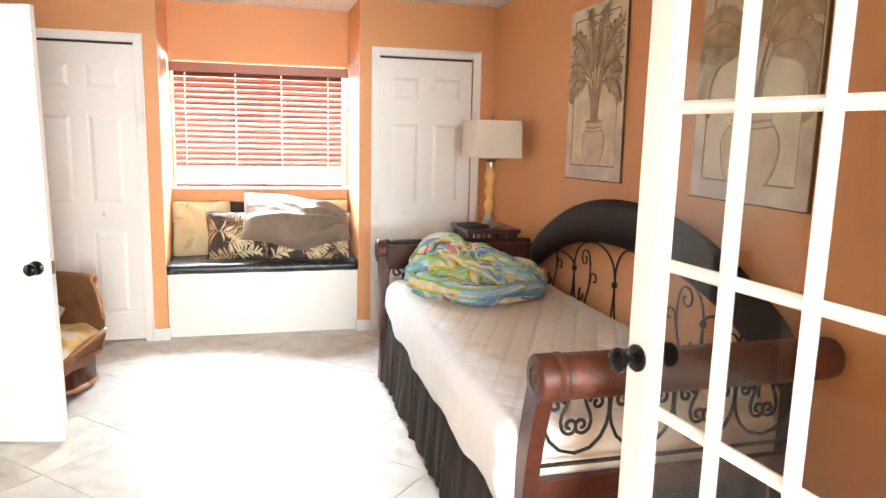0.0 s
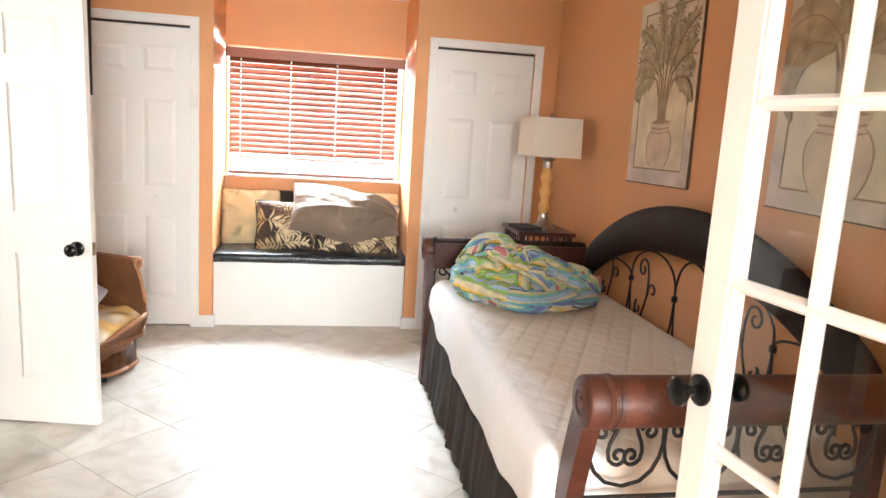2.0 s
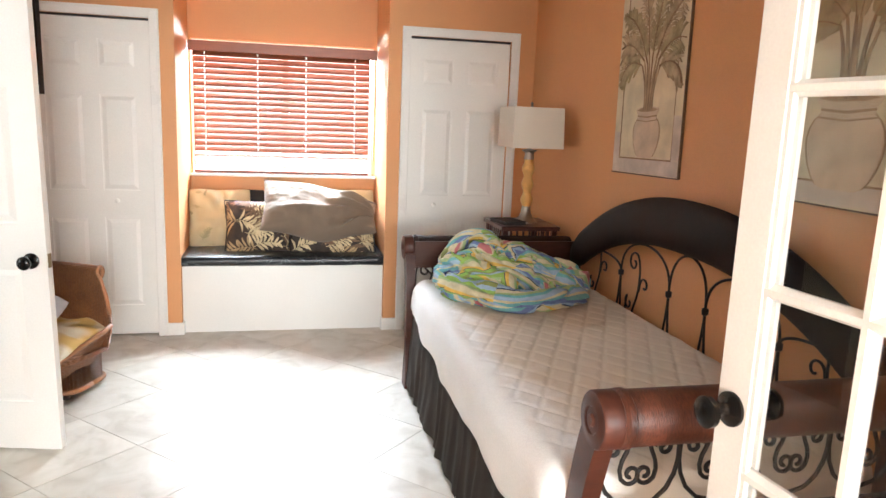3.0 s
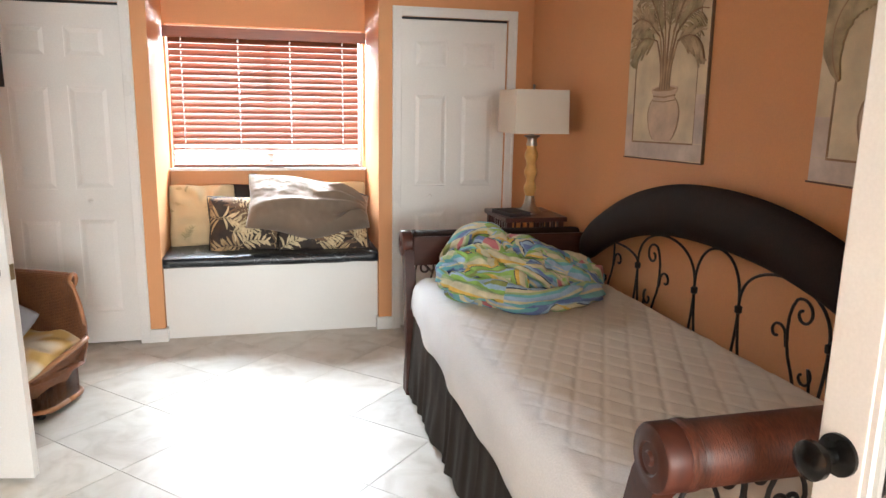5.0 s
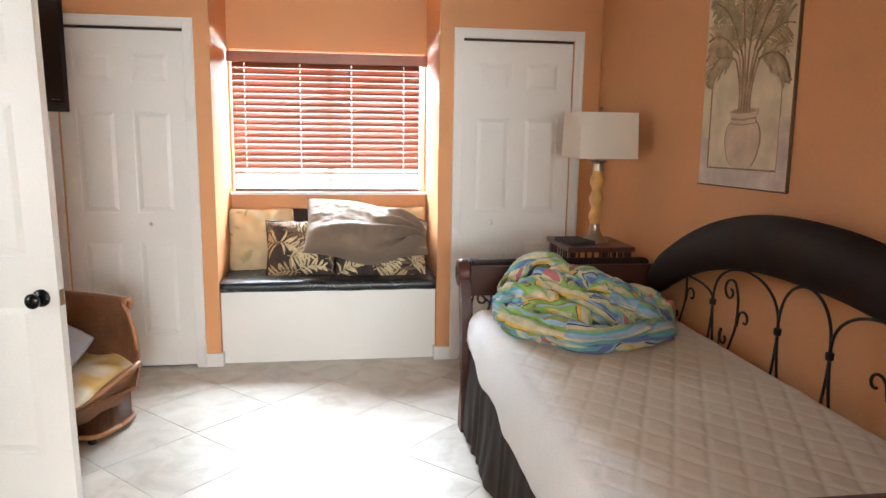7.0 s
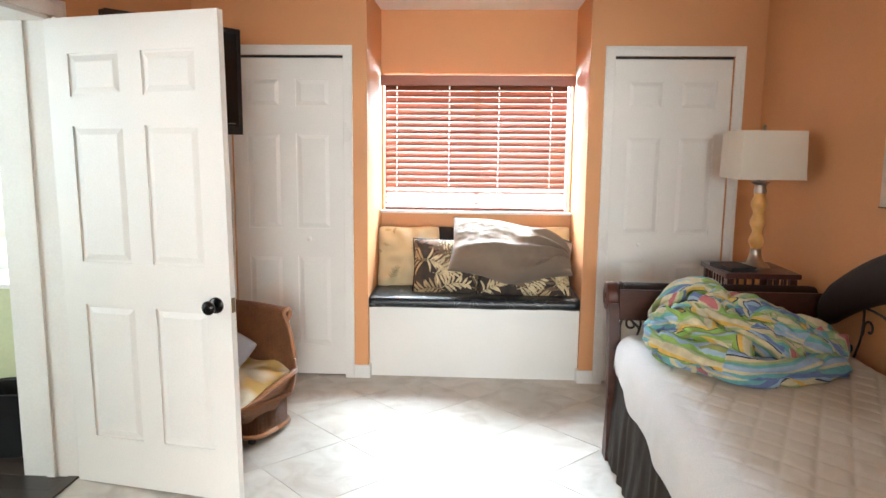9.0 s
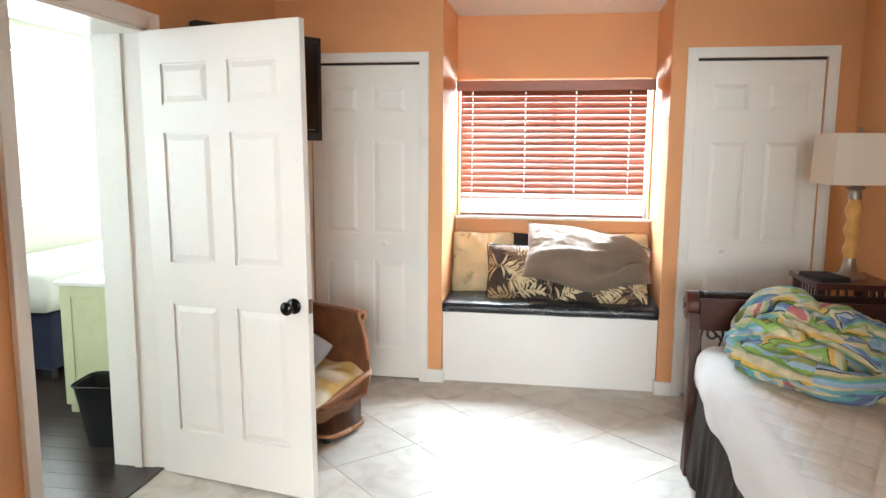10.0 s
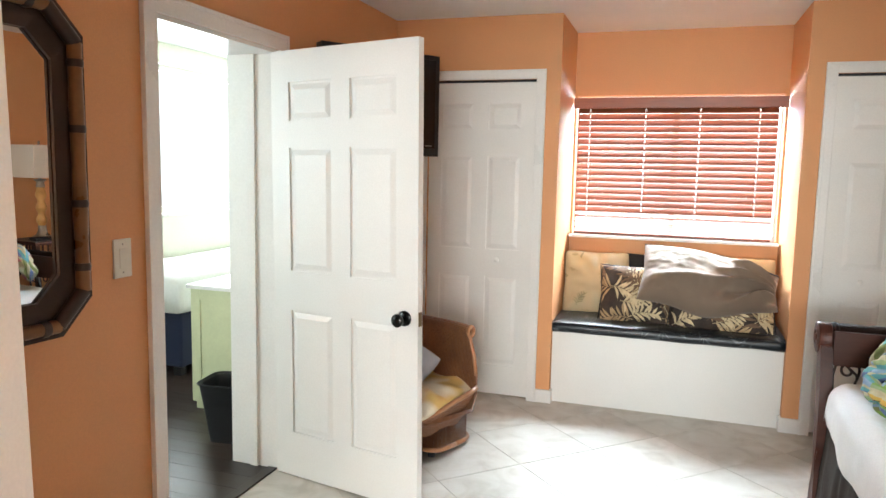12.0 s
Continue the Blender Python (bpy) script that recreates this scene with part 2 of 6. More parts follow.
# unseen hall wall; its opening is assumed, to suit the added hall lamp
structure("wall_hall_back", boxes([(-1.9, -1.25, -4.1, -3.97, -0.02, CEIL), (1.45, RIGHT, -4.1, -3.97, -0.02, CEIL),
                                   (-1.25, 1.45, -4.1, -3.97, 2.30, CEIL)]), HALLPAINT, "unseen plain hall wall round an assumed opening", "wall")
structure("wall_hall_side", box(-1.9, LEFT, -4.1, REAR0, -0.02, CEIL), HALLPAINT, "plain painted hall side wall", "wall")
structure("ground", box(-40, 40, -40, 40, -0.30, -0.12), material("lawn", (0.10, 0.13, 0.06), 0.9, var=0.3, scale=2), "flat lawn outside the house", "ground")

# plain surface whose own emission stands in for overexposed daylight
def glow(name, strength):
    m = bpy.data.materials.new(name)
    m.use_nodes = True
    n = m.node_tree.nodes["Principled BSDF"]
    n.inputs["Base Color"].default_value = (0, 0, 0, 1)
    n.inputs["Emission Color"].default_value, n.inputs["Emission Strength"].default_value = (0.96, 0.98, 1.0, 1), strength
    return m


structure("backdrop_garden", box(-4, 4, 8.0, 8.05, -0.1, 6), glow("garden_daylight_glow", 2.3), "plain glowing backdrop outside the window", "backdrop")
structure("backdrop_yard", box(-6.05, -6.0, 0, 11, -0.1, 6), glow("yard_daylight_glow", 1.6), "plain glowing backdrop outside the bedroom window", "backdrop")

# neighbouring bedroom
NX0, NY0, NY1 = -3.90, 1.2, 7.2
# the gap from y 1.45 to 2.55 is an assumed opening, out of view
structure("wall_bedroom_window", boxes([(NX0 - 0.15, NX0, NY0, 1.45, -0.02, 2.6), (NX0 - 0.15, NX0, 2.55, 5.25, -0.02, 2.6),
                                        (NX0 - 0.15, NX0, 1.45, 2.55, -0.02, 0.90), (NX0 - 0.15, NX0, 1.45, 2.55, 2.20, 2.6), (NX0 - 0.15, NX0, 6.80, NY1, -0.02, 2.6),
                                        (NX0 - 0.15, NX0, 5.25, 6.80, -0.02, 1.06), (NX0 - 0.15, NX0, 5.25, 6.80, 2.25, 2.6)]),
          GREENPAINT, "pale green wall round a bright window", "wall")
structure("wall_bedroom_end", box(NX0, LT, NY1, NY1 + 0.1, -0.02, 2.6), GREENPAINT, "pale green end wall", "wall")
structure("wall_bedroom_near", box(NX0, LT, NY0 - 0.1, NY0, -0.02, 2.6), GREENPAINT, "pale green near wall", "wall")
structure("wall_bedroom_side", boxes([(LT - 0.012, LT - 0.002, NY0, OD0 - 0.08, -0.02, 2.6), (LT - 0.012, LT - 0.002, OD1 + 0.08, NY1, -0.02, 2.6),
                                      (LT - 0.012, LT - 0.002, OD0 - 0.08, OD1 + 0.08, 2.06, 2.6)]), GREENPAINT, "pale green wall beside the doorway", "wall")
structure("ceiling_bedroom", box(NX0, LT, NY0, NY1, 2.41, 2.6), WHITE_CEIL, "white ceiling of the neighbouring bedroom", "ceiling")


def casing(name, axis, at, out, a0, a1, top, w=0.062, d=0.016):
    """Door trim round an opening: on a wall whose face is axis=at, standing out by d."""
    rows = []
    lo, hi = sorted((at, at + out * d))
    lo2, hi2 = sorted((at, at + out * (d + 0.006)))
    for (p0, p1, q0, q1) in ((a0 - w, a0, 0, top + w), (a1, a1 + w, 0, top + w), (a0, a1, top, top + w)):
        rows.append((lo, hi, p0, p1, q0, q1) if axis == "x" else (p0, p1, lo, hi, q0, q1))
    for (p0, p1, q0, q1) in ((a0 - w - 0.003, a0 - w + 0.014, 0.001, top + w + 0.003), (a1 + w - 0.014, a1 + w + 0.003, 0.001, top + w + 0.003), (a0 - w + 0.014, a1 + w - 0.014, top + w - 0.014, top + w + 0.0025)):
        rows.append((lo2, hi2, p0, p1, q0, q1) if axis == "x" else (p0, p1, lo2, hi2, q0, q1))
    return structure(name, boxes(rows, bevel=0.003), TRIM, "white painted wooden door casing", "trim")


casing("trim_closet_left", "y", FACE, -1, CL0, CL1, CTOP, 0.055)
casing("trim_closet_right", "y", FACE, -1, CR0, CR1, CTOP, 0.055)
casing("trim_doorway", "x", LEFT, 1, OD0, OD1, ODTOP, 0.068)
structure("trim_doorway_jamb", boxes([(LT - 0.01, LEFT + 0.002, OD1 - 0.018, OD1, 0, ODTOP), (LT - 0.01, LEFT + 0.002, OD0, OD0 + 0.018, 0, ODTOP),
                                      (LT - 0.01, LEFT + 0.002, OD0 + 0.018, OD1 - 0.018, ODTOP - 0.018, ODTOP),
                                      (LT + 0.10, LT + 0.14, OD1 - 0.03, OD1 - 0.018, 0, ODTOP - 0.018)], bevel=0.002), TRIM, "white painted door jamb lining the doorway", "trim")
structure("trim_french_jamb", boxes([(FD0, FD0 + 0.02, REAR0 - 0.01, REAR1 + 0.002, 0, FDTOP), (FD1 - 0.02, FD1, REAR0 - 0.01, REAR1 + 0.002, 0, FDTOP),
                                     (FD0 + 0.02, FD1 - 0.02, REAR0 - 0.01, REAR1 + 0.002, FDTOP - 0.02, FDTOP)], bevel=0.002), TRIM, "white painted french door jamb", "trim")
casing("trim_french", "y", REAR1, 1, FD0, FD1, FDTOP)

BH, BD = 0.085, 0.014
structure("baseboard_closet", boxes([(CL1 + 0.055, RL + BD, FACE - BD, FACE, 0, BH), (RL, RL + BD, FACE, 4.999, 0, BH),
                                     (RR - BD, CR0 - 0.055, FACE - BD, FACE, 0, BH), (RR - BD, RR, FACE, 4.999, 0, BH),
                                     (CR1 + 0.055, RIGHT - BD, FACE - BD, FACE, 0, BH), (LEFT + BD, CL0 - 0.055, FACE - BD, FACE, 0, BH)], bevel=0.003),
          TRIM, "white painted baseboard on the closet walls", "baseboard")
structure("baseboard_side", boxes([(LEFT, LEFT + BD, OD1 + 0.068, FACE, 0, BH), (LEFT, LEFT + BD, REAR1, OD0 - 0.068, 0, BH),
                                   (RIGHT - BD, RIGHT, REAR1, FACE, 0, BH)], bevel=0.003), TRIM, "white painted baseboard along the room", "baseboard")

from mathutils.bvhtree import BVHTree

# ---- doors ----
def panels_slab(w, h, t, cols, rows, stile, mid):
    """Rails and stiles in one mesh with sunken fields, and the place of each raised panel."""
    n = len(cols) if isinstance(cols, list) else cols
    pw = (w - 2 * stile - (n - 1) * mid) / n
    xs = [(stile + i * (pw + mid), stile + i * (pw + mid) + pw) for i in range(n)]
    rects = [(x0, x1, z0, z1) for x0, x1 in xs for z0, z1 in rows]
    bm = bmesh.new()
    add_box(bm, 0.001, w - 0.001, -t / 2 + 0.008, t / 2 - 0.008, 0.001, h - 0.001)
    zc = sorted(rows)
    for s in (-1, 1):
        y0, y1 = sorted((s * t / 2, s * (t / 2 - 0.008)))
        add_box(bm, 0, stile, y0, y1, 0, h)
        add_box(bm, w - stile, w, y0, y1, 0, h)
        edges = [0] + [v for r in zc for v in r] + [h]
        for a, b in zip(edges[::2], edges[1::2]):
            add_box(bm, stile, w - stile, y0, y1, a, b)
        for (_, xa), (xb, _) in zip(xs, xs[1:]):
            for z0, z1 in zc:
                add_box(bm, xa, xb, y0, y1, z0, z1)
    return bm, rects


def raised_panel(pw, ph, t):
    """One raised field with sloped edges, on both faces."""
    bm = bmesh.new()
    for s in (-1, 1):
        y0, y1 = s * (t / 2 - 0.0075), s * (t / 2 - 0.001)
        g, k = 0.010, 0.034
        ring = [[(a, y, c) for a, c in ((i, i), (pw - i, i), (pw - i, ph - i), (i, ph - i))] for i, y in ((g, y0), (k, y1))]
        vs = add_grid(bm, ring, closed_v=True)
        bm.faces.new(vs[-1])
    return mesh_of("panel", bm, DOORPAINT)


def knob(parent, x, z, t, s, mat=BRONZE, r=0.028):
    ob = part("knob", lathe([(0.033, 0), (0.033, 0.006), (0.026, 0.010), (0.012, 0.014), (0.011, 0.034), (0.020, 0.040), (r, 0.050),
                             (r, 0.060), (0.020, 0.068), (0.006, 0.071)], 24), mat, parent, "black metal door knob", smooth=True)
    ob.matrix_basis = pose(x, s * t / 2, z, -90 * s, 0, 0)
    return ob


ROWS6 = [(0.205, 0.790), (0.955, 1.560), (1.705, 1.880)]


def panel_door(name, w, h, t, cols, label, at, rz, rows=ROWS6, stile=0.105, mid=0.10, kind="structure", cat="door", group=""):
    d = thing(name, label, cat, at, rz, group, kind)
    bm, rects = panels_slab(w, h, t, cols, rows, stile, mid)
    part("leaf", bm, DOORPAINT, d)
    shared = {}
    for x0, x1, z0, z1 in rects:
        key = (round(x1 - x0, 3), round(z1 - z0, 3))
        if key not in shared:
            shared[key] = raised_panel(x1 - x0, z1 - z0, t)
        ob = new("panel", shared[key])
        ob.parent, ob.location = d, (x0, 0, z0)
    return d


entry = panel_door("door_1", 0.80, 1.976, 0.036, 2, "white six-panel interior door standing open", (-1.752, 3.478, 0.012), -12.3,
                   rows=[(0.215, 0.800), (0.985, 1.545), (1.665, 1.835)])
entry.matrix_basis = pose(-1.744, 3.478, 0.004, 0, -0.8, -12.3)   # the door hangs a little out of plumb
knob(entry, 0.735, 0.832, 0.036, -1)
knob(entry, 0.735, 0.832, 0.036, 1)
part("latch_plate", box(0.7995, 0.802, -0.013, 0.013, 0.802, 0.862, bevel=0.002), BRASS, entry, "aged brass latch plate")
for hz in (0.25, 1.0, 1.72):
    part("hinge", lathe([(0.007, 0), (0.007, 0.09)], 12), BRONZE, entry, "dark metal hinge", smooth=True, m=pose(-0.006, 0.02, hz))

for nm, x0, kx in (("door_2", CL0, 0.475), ("door_3", CR0, 0.190)):
    d = panel_door(nm, CL1 - CL0 - 0.006, 1.998, 0.034, 2, "white six-panel closet door, closed", (x0 + 0.003, FACE + 0.035, 0.012), 0,
                   rows=[(0.195, 0.775), (0.950, 1.545), (1.705, 1.875)], stile=0.085, mid=0.095, group="closet doors")
    kn = part("pull", lathe([(0.008, 0), (0.007, 0.012), (0.015, 0.020), (0.015, 0.026), (0.004, 0.031)], 16), DOORPAINT, d, "small white round pull", smooth=True)
    kn.matrix_basis = pose(kx, -0.017, 0.885, 90, 0, 0)
structure("closet_track", boxes([(CL0, CL1, FACE + 0.02, FACE + 0.05, CTOP - 0.012, CTOP), (CR0, CR1, FACE + 0.02, FACE + 0.05, CTOP - 0.012, CTOP)]),
          BLACKPLASTIC, "dark bifold track above the closet doors", "trim")


def french_leaf(name, at, rz, label):
    w, h, t = 0.76, 2.02, 0.036
    d = thing(name, label, "door", at, rz, "french doors", "structure")
    st0, z0, dz = 0.078, 0.168, 0.346
    xs = [st0 + i * (w - 2 * st0) / 3 for i in range(4)]
    zs = [z0 + i * dz for i in range(6)]
    bm = boxes([(0, st0, -t / 2, t / 2, 0, h), (w - st0, w, -t / 2, t / 2, 0, h),
                (st0, w - st0, -t / 2, t / 2, 0, zs[0]), (st0, w - st0, -t / 2, t / 2, zs[-1], h)], bevel=0.003)
    part("frame", bm, DOORPAINT, d)
    for x in xs[1:3]:
        part("muntin", muntin(zs[0], zs[-1], t, True), DOORPAINT, d, smooth=False, m=pose(x, 0, 0))
    for z in zs[1:5]:
        part("muntin", muntin(xs[0], xs[-1], t, False), DOORPAINT, d, m=pose(0, 0, z))
    # moulded stops along the inner edge of the frame
    st = bmesh.new()
    for s in (-1, 1):
        y0, y1 = sorted((s * 0.006, s * 0.0155))
        add_box(st, xs[0], xs[0] + 0.010, y0, y1, zs[0], zs[-1]); add_box(st, xs[-1] - 0.010, xs[-1], y0, y1, zs[0], zs[-1])
        add_box(st, xs[0] + 0.010, xs[-1] - 0.010, y0, y1, zs[0], zs[0] + 0.010); add_box(st, xs[0] + 0.010, xs[-1] - 0.010, y0, y1, zs[-1] - 0.010, zs[-1])
    part("glazing_stop", st, DOORPAINT, d)
    pane = None
    for i in range(3):
        for j in range(5):
            if pane is None:
                pane = mesh_of("pane", box(0, xs[1] - xs[0] - 0.002, -0.002, 0.002, 0, dz - 0.002), GLASS)
            ob = new("pane", pane)
            ob.parent, ob.location, ob.visible_shadow = d, (xs[i] + 0.001, 0, zs[j] + 0.001), False
    knob(d, w - 0.038, 0.972, t, -1, r=0.030)
    knob(d, w - 0.038, 0.972, t, 1, r=0.030)
    return d


def muntin(a, b, t, upright):
    """A glazing bar with sloped sides."""
    pr = [(-0.014, -0.004), (-0.006, -t / 2 + 0.001), (0.006, -t / 2 + 0.001), (0.014, -0.004), (0.014, 0.004), (0.006, t / 2 - 0.001), (-0.006, t / 2 - 0.001), (-0.014, 0.004)]
    bm = bmesh.new()
    rows = [[(p, q, e) if upright else (e, q, p) for p, q in pr] for e in (a, b)]
    vs = add_grid(bm, rows, closed_v=True)
    bm.faces.new(vs[0]); bm.faces.new(vs[1])
    return bm


french_leaf("door_4", (0.887, 0.533, 0.010), math.degrees(math.atan2(0.9935, -0.1143)), "white glazed french door standing open beside the daybed")
left_leaf = french_leaf("door_5", (-0.620, 0.535, 0.010), math.degrees(math.atan2(0.74, -0.160)), "white glazed french door standing open beside the mirror")
left_leaf.matrix_basis = pose(-0.605, 0.535, 0.010, -1.0, 0, math.degrees(math.atan2(0.74, -0.160)))

# ---- window, blind, seat ----
win = thing("window_1", "white framed bedroom window behind a wooden blind", "window", kind="structure")
part("window_frame", boxes([(WX0, WX0 + 0.018, 5.665, 5.705, WZ0, WZ1), (WX1 - 0.018, WX1, 5.665, 5.705, WZ0, WZ1),
                            (WX0 + 0.018, WX1 - 0.018, 5.665, 5.705, WZ0, WZ0 + 0.03), (WX0 + 0.018, WX1 - 0.018, 5.665, 5.705, WZ1 - 0.010, WZ1),
                            (-0.035, 0.005, 5.667, 5.703, WZ0 + 0.03, WZ1 - 0.010)], bevel=0.003), TRIM, win)
for a, b in ((WX0 + 0.018, -0.035), (0.005, WX1 - 0.018)):
    g = part("pane", box(a, b, 5.683, 5.687, WZ0 + 0.03, WZ1 - 0.010), GLASS, win)
    g.visible_shadow = False
part("window_sill", box(RL + 0.002, RR - 0.002, 5.535, 5.70, 1.014, 1.030, bevel=0.004), TRIM, win, "white painted sill board")

blind = thing("window_blind", "red-brown wooden venetian blind with open slats", "blind", (0, 5.575, 0))
part("valance", box(-0.685, 0.650, -0.055, -0.035, 1.895, 1.965, bevel=0.005), SLAT, blind, "red-brown wooden valance")
part("headrail", box(-0.66, 0.63, -0.030, 0.022, 1.905, 1.945, bevel=0.003), SLAT, blind)
part("bottom_rail", box(-0.657, 0.602, -0.024, 0.024, 1.040, 1.056, bevel=0.005), SLAT, blind)
bm = bmesh.new()
sw = 0.025
pro = [(-sw, 0), (-sw * 0.5, 0.0022), (0, 0.003), (sw * 0.5, 0.0022), (sw, 0), (sw, -0.0028), (sw * 0.5, -0.0006), (0, 0.0002), (-sw * 0.5, -0.0006), (-sw, -0.0028)]
CORDS = (-0.577, -0.211, 0.133, 0.492)
ends = [-0.657] + [e for c in CORDS for e in (c - 0.0045, c + 0.0045)] + [0.602]
cols = [[bm.verts.new((e, p, q)) for p, q in pro] for e in ends]
for k in range(len(ends) - 1):
    for c in range(10):
        # the cords run through holes in the middle of each slat
        if not (k % 2 and c in (1, 2, 6, 7)):
            bm.faces.new((cols[k][c], cols[k + 1][c], cols[k + 1][(c + 1) % 10], cols[k][(c + 1) % 10]))
bm.faces.new(cols[0]); bm.faces.new(cols[-1])
slat_mesh = mesh_of("slat", bm, SLAT)
N_SLAT = 20
for i in range(N_SLAT):
    ob = new("slat", slat_mesh)
    ob.parent = blind
    z = 1.090 + i * (1.885 - 1.090) / (N_SLAT - 1)
    tilt = 50 + random.uniform(-0.8, 0.8) - ((46, 40, 16)[i] if i < 3 else 0)
    ob.matrix_basis = pose(0, 0, z, tilt, random.uniform(-0.04, 0.04), 0)
for cx in CORDS:
    part("ladder_cord", boxes([(cx - 0.0012, cx + 0.0012, -0.027, -0.0255, 1.05, 1.90), (cx - 0.0012, cx + 0.0012, 0.0255, 0.027, 1.05, 1.90)]), CORD, blind, "pale ladder cord")

seat = thing("window_seat", "white built-in window seat box below the window", "bench", kind="structure")
part("front_panel", box(RL + 0.001, RR - 0.001, 4.999, 5.02, 0, 0.460, bevel=0.002), DOORPAINT, seat)
part("seat_board", box(RL + 0.001, RR - 0.001, 4.999, BACK - 0.001, 0.461, 0.474, bevel=0.002), DOORPAINT, seat)


def pattern_material(name, ground, leaf, rough=0.8, scale=5.0, wave=26.0, cut=0.5, light=None):
    """A printed cloth: fronds on a ground, by bands bent by noise and masked by large cells."""
    m = bpy.data.materials.new(name)
    m.use_nodes = True
    n, l = m.node_tree.nodes, m.node_tree.links
    b = n["Principled BSDF"]
    tc = n.new("ShaderNodeTexCoord")
    vor = n.new("ShaderNodeTexVoronoi")
    vor.inputs["Scale"].default_value = scale
    l.new(tc.outputs["Object"], vor.inputs["Vector"])
    # each cell is a frond: bands that fan out from the cell's own point
    sub = n.new("ShaderNodeVectorMath"); sub.operation = "SUBTRACT"
    l.new(tc.outputs["Object"], sub.inputs[0]); l.new(vor.outputs["Position"], sub.inputs[1])
    root = n.new("ShaderNodeVectorMath"); root.operation = "ADD"; root.inputs[1].default_value = (0.45 / scale, 0, -0.30 / scale)
    l.new(sub.outputs["Vector"], root.inputs[0])
    sep = n.new("ShaderNodeSeparateXYZ"); l.new(root.outputs["Vector"], sep.inputs["Vector"])
    sepc = n.new("ShaderNodeSeparateColor"); l.new(vor.outputs["Color"], sepc.inputs["Color"])
    at = n.new("ShaderNodeMath"); at.operation = "ARCTAN2"
    l.new(sep.outputs["X"], at.inputs[0]); l.new(sep.outputs["Z"], at.inputs[1])
    mu = n.new("ShaderNodeMath"); mu.operation = "MULTIPLY_ADD"; mu.inputs[1].default_value = wave
    l.new(at.outputs["Value"], mu.inputs[0])
    ad = n.new("ShaderNodeMath"); ad.operation = "MULTIPLY"; ad.inputs[1].default_value = 40
    l.new(sepc.outputs["Red"], ad.inputs[0]); l.new(ad.outputs["Value"], mu.inputs[2])
    si = n.new("ShaderNodeMath"); si.operation = "SINE"; l.new(mu.outputs["Value"], si.inputs[0])
    no = n.new("ShaderNodeTexNoise"); no.inputs["Scale"].default_value = 14
    l.new(tc.outputs["Object"], no.inputs["Vector"])
    half = n.new("ShaderNodeMath"); half.operation = "MULTIPLY_ADD"; half.inputs[1].default_value = 2.2; half.inputs[2].default_value = -1.1
    l.new(no.outputs["Fac"], half.inputs[0])
    s2 = n.new("ShaderNodeMath"); s2.operation = "ADD"
    l.new(si.outputs["Value"], s2.inputs[0]); l.new(half.outputs["Value"], s2.inputs[1])
    gt = n.new("ShaderNodeMapRange"); gt.inputs["From Min"].default_value, gt.inputs["From Max"].default_value = cut - 0.15, cut + 0.15
    l.new(s2.outputs["Value"], gt.inputs["Value"])
    pick = n.new("ShaderNodeMath"); pick.operation = "GREATER_THAN"; pick.inputs[1].default_value = 0.12
    l.new(sepc.outputs["Green"], pick.inputs[0])
    fac = n.new("ShaderNodeMath"); fac.operation = "MULTIPLY"
    l.new(gt.outputs["Result"], fac.inputs[0]); l.new(pick.outputs["Value"], fac.inputs[1])
    tone = n.new("ShaderNodeMix"); tone.data_type = "RGBA"
    tone.inputs[6].default_value, tone.inputs[7].default_value = (*leaf, 1), (*(light or leaf), 1)
    l.new(sepc.outputs["Blue"], tone.inputs[0])
    mix = n.new("ShaderNodeMix"); mix.data_type = "RGBA"
    mix.inputs[6].default_value = (*ground, 1)
    l.new(tone.outputs[2], mix.inputs[7]); l.new(fac.outputs["Value"], mix.inputs[0])
    l.new(mix.outputs[2], b.inputs["Base Color"])
    b.inputs["Roughness"].default_value = rough
    bp = n.new("ShaderNodeBump"); bp.inputs["Strength"].default_value, bp.inputs["Distance"].default_value = 0.2, 0.003
    w = n.new("ShaderNodeTexNoise"); w.inputs["Scale"].default_value = 220
    l.new(tc.outputs["Object"], w.inputs["Vector"]); l.new(w.outputs["Fac"], bp.inputs["Height"])
    l.new(bp.outputs["Normal"], b.inputs["Normal"])
    m.diffuse_color = (*ground, 1)
    return m


LEAFCLOTH = material("dark_print_ground", (0.042, 0.027, 0.020), 0.8, var=0.6, scale=11, bump=0.25, bump_scale=220, fine=0.2)
FROND_INK = [material("print_cream_frond", (0.60, 0.48, 0.29), 0.8, var=0.25, scale=18, bump=0.2, bump_scale=220),
             material("print_tan_frond", (0.40, 0.28, 0.15), 0.8, var=0.3, scale=18, bump=0.2, bump_scale=220),
             material("print_brown_frond", (0.16, 0.095, 0.055), 0.8, var=0.3, scale=18, bump=0.2, bump_scale=220)]
PALM_INK = material("print_olive_palm", (0.34, 0.29, 0.15), 0.8, var=0.25, scale=18, bump=0.2, bump_scale=220)


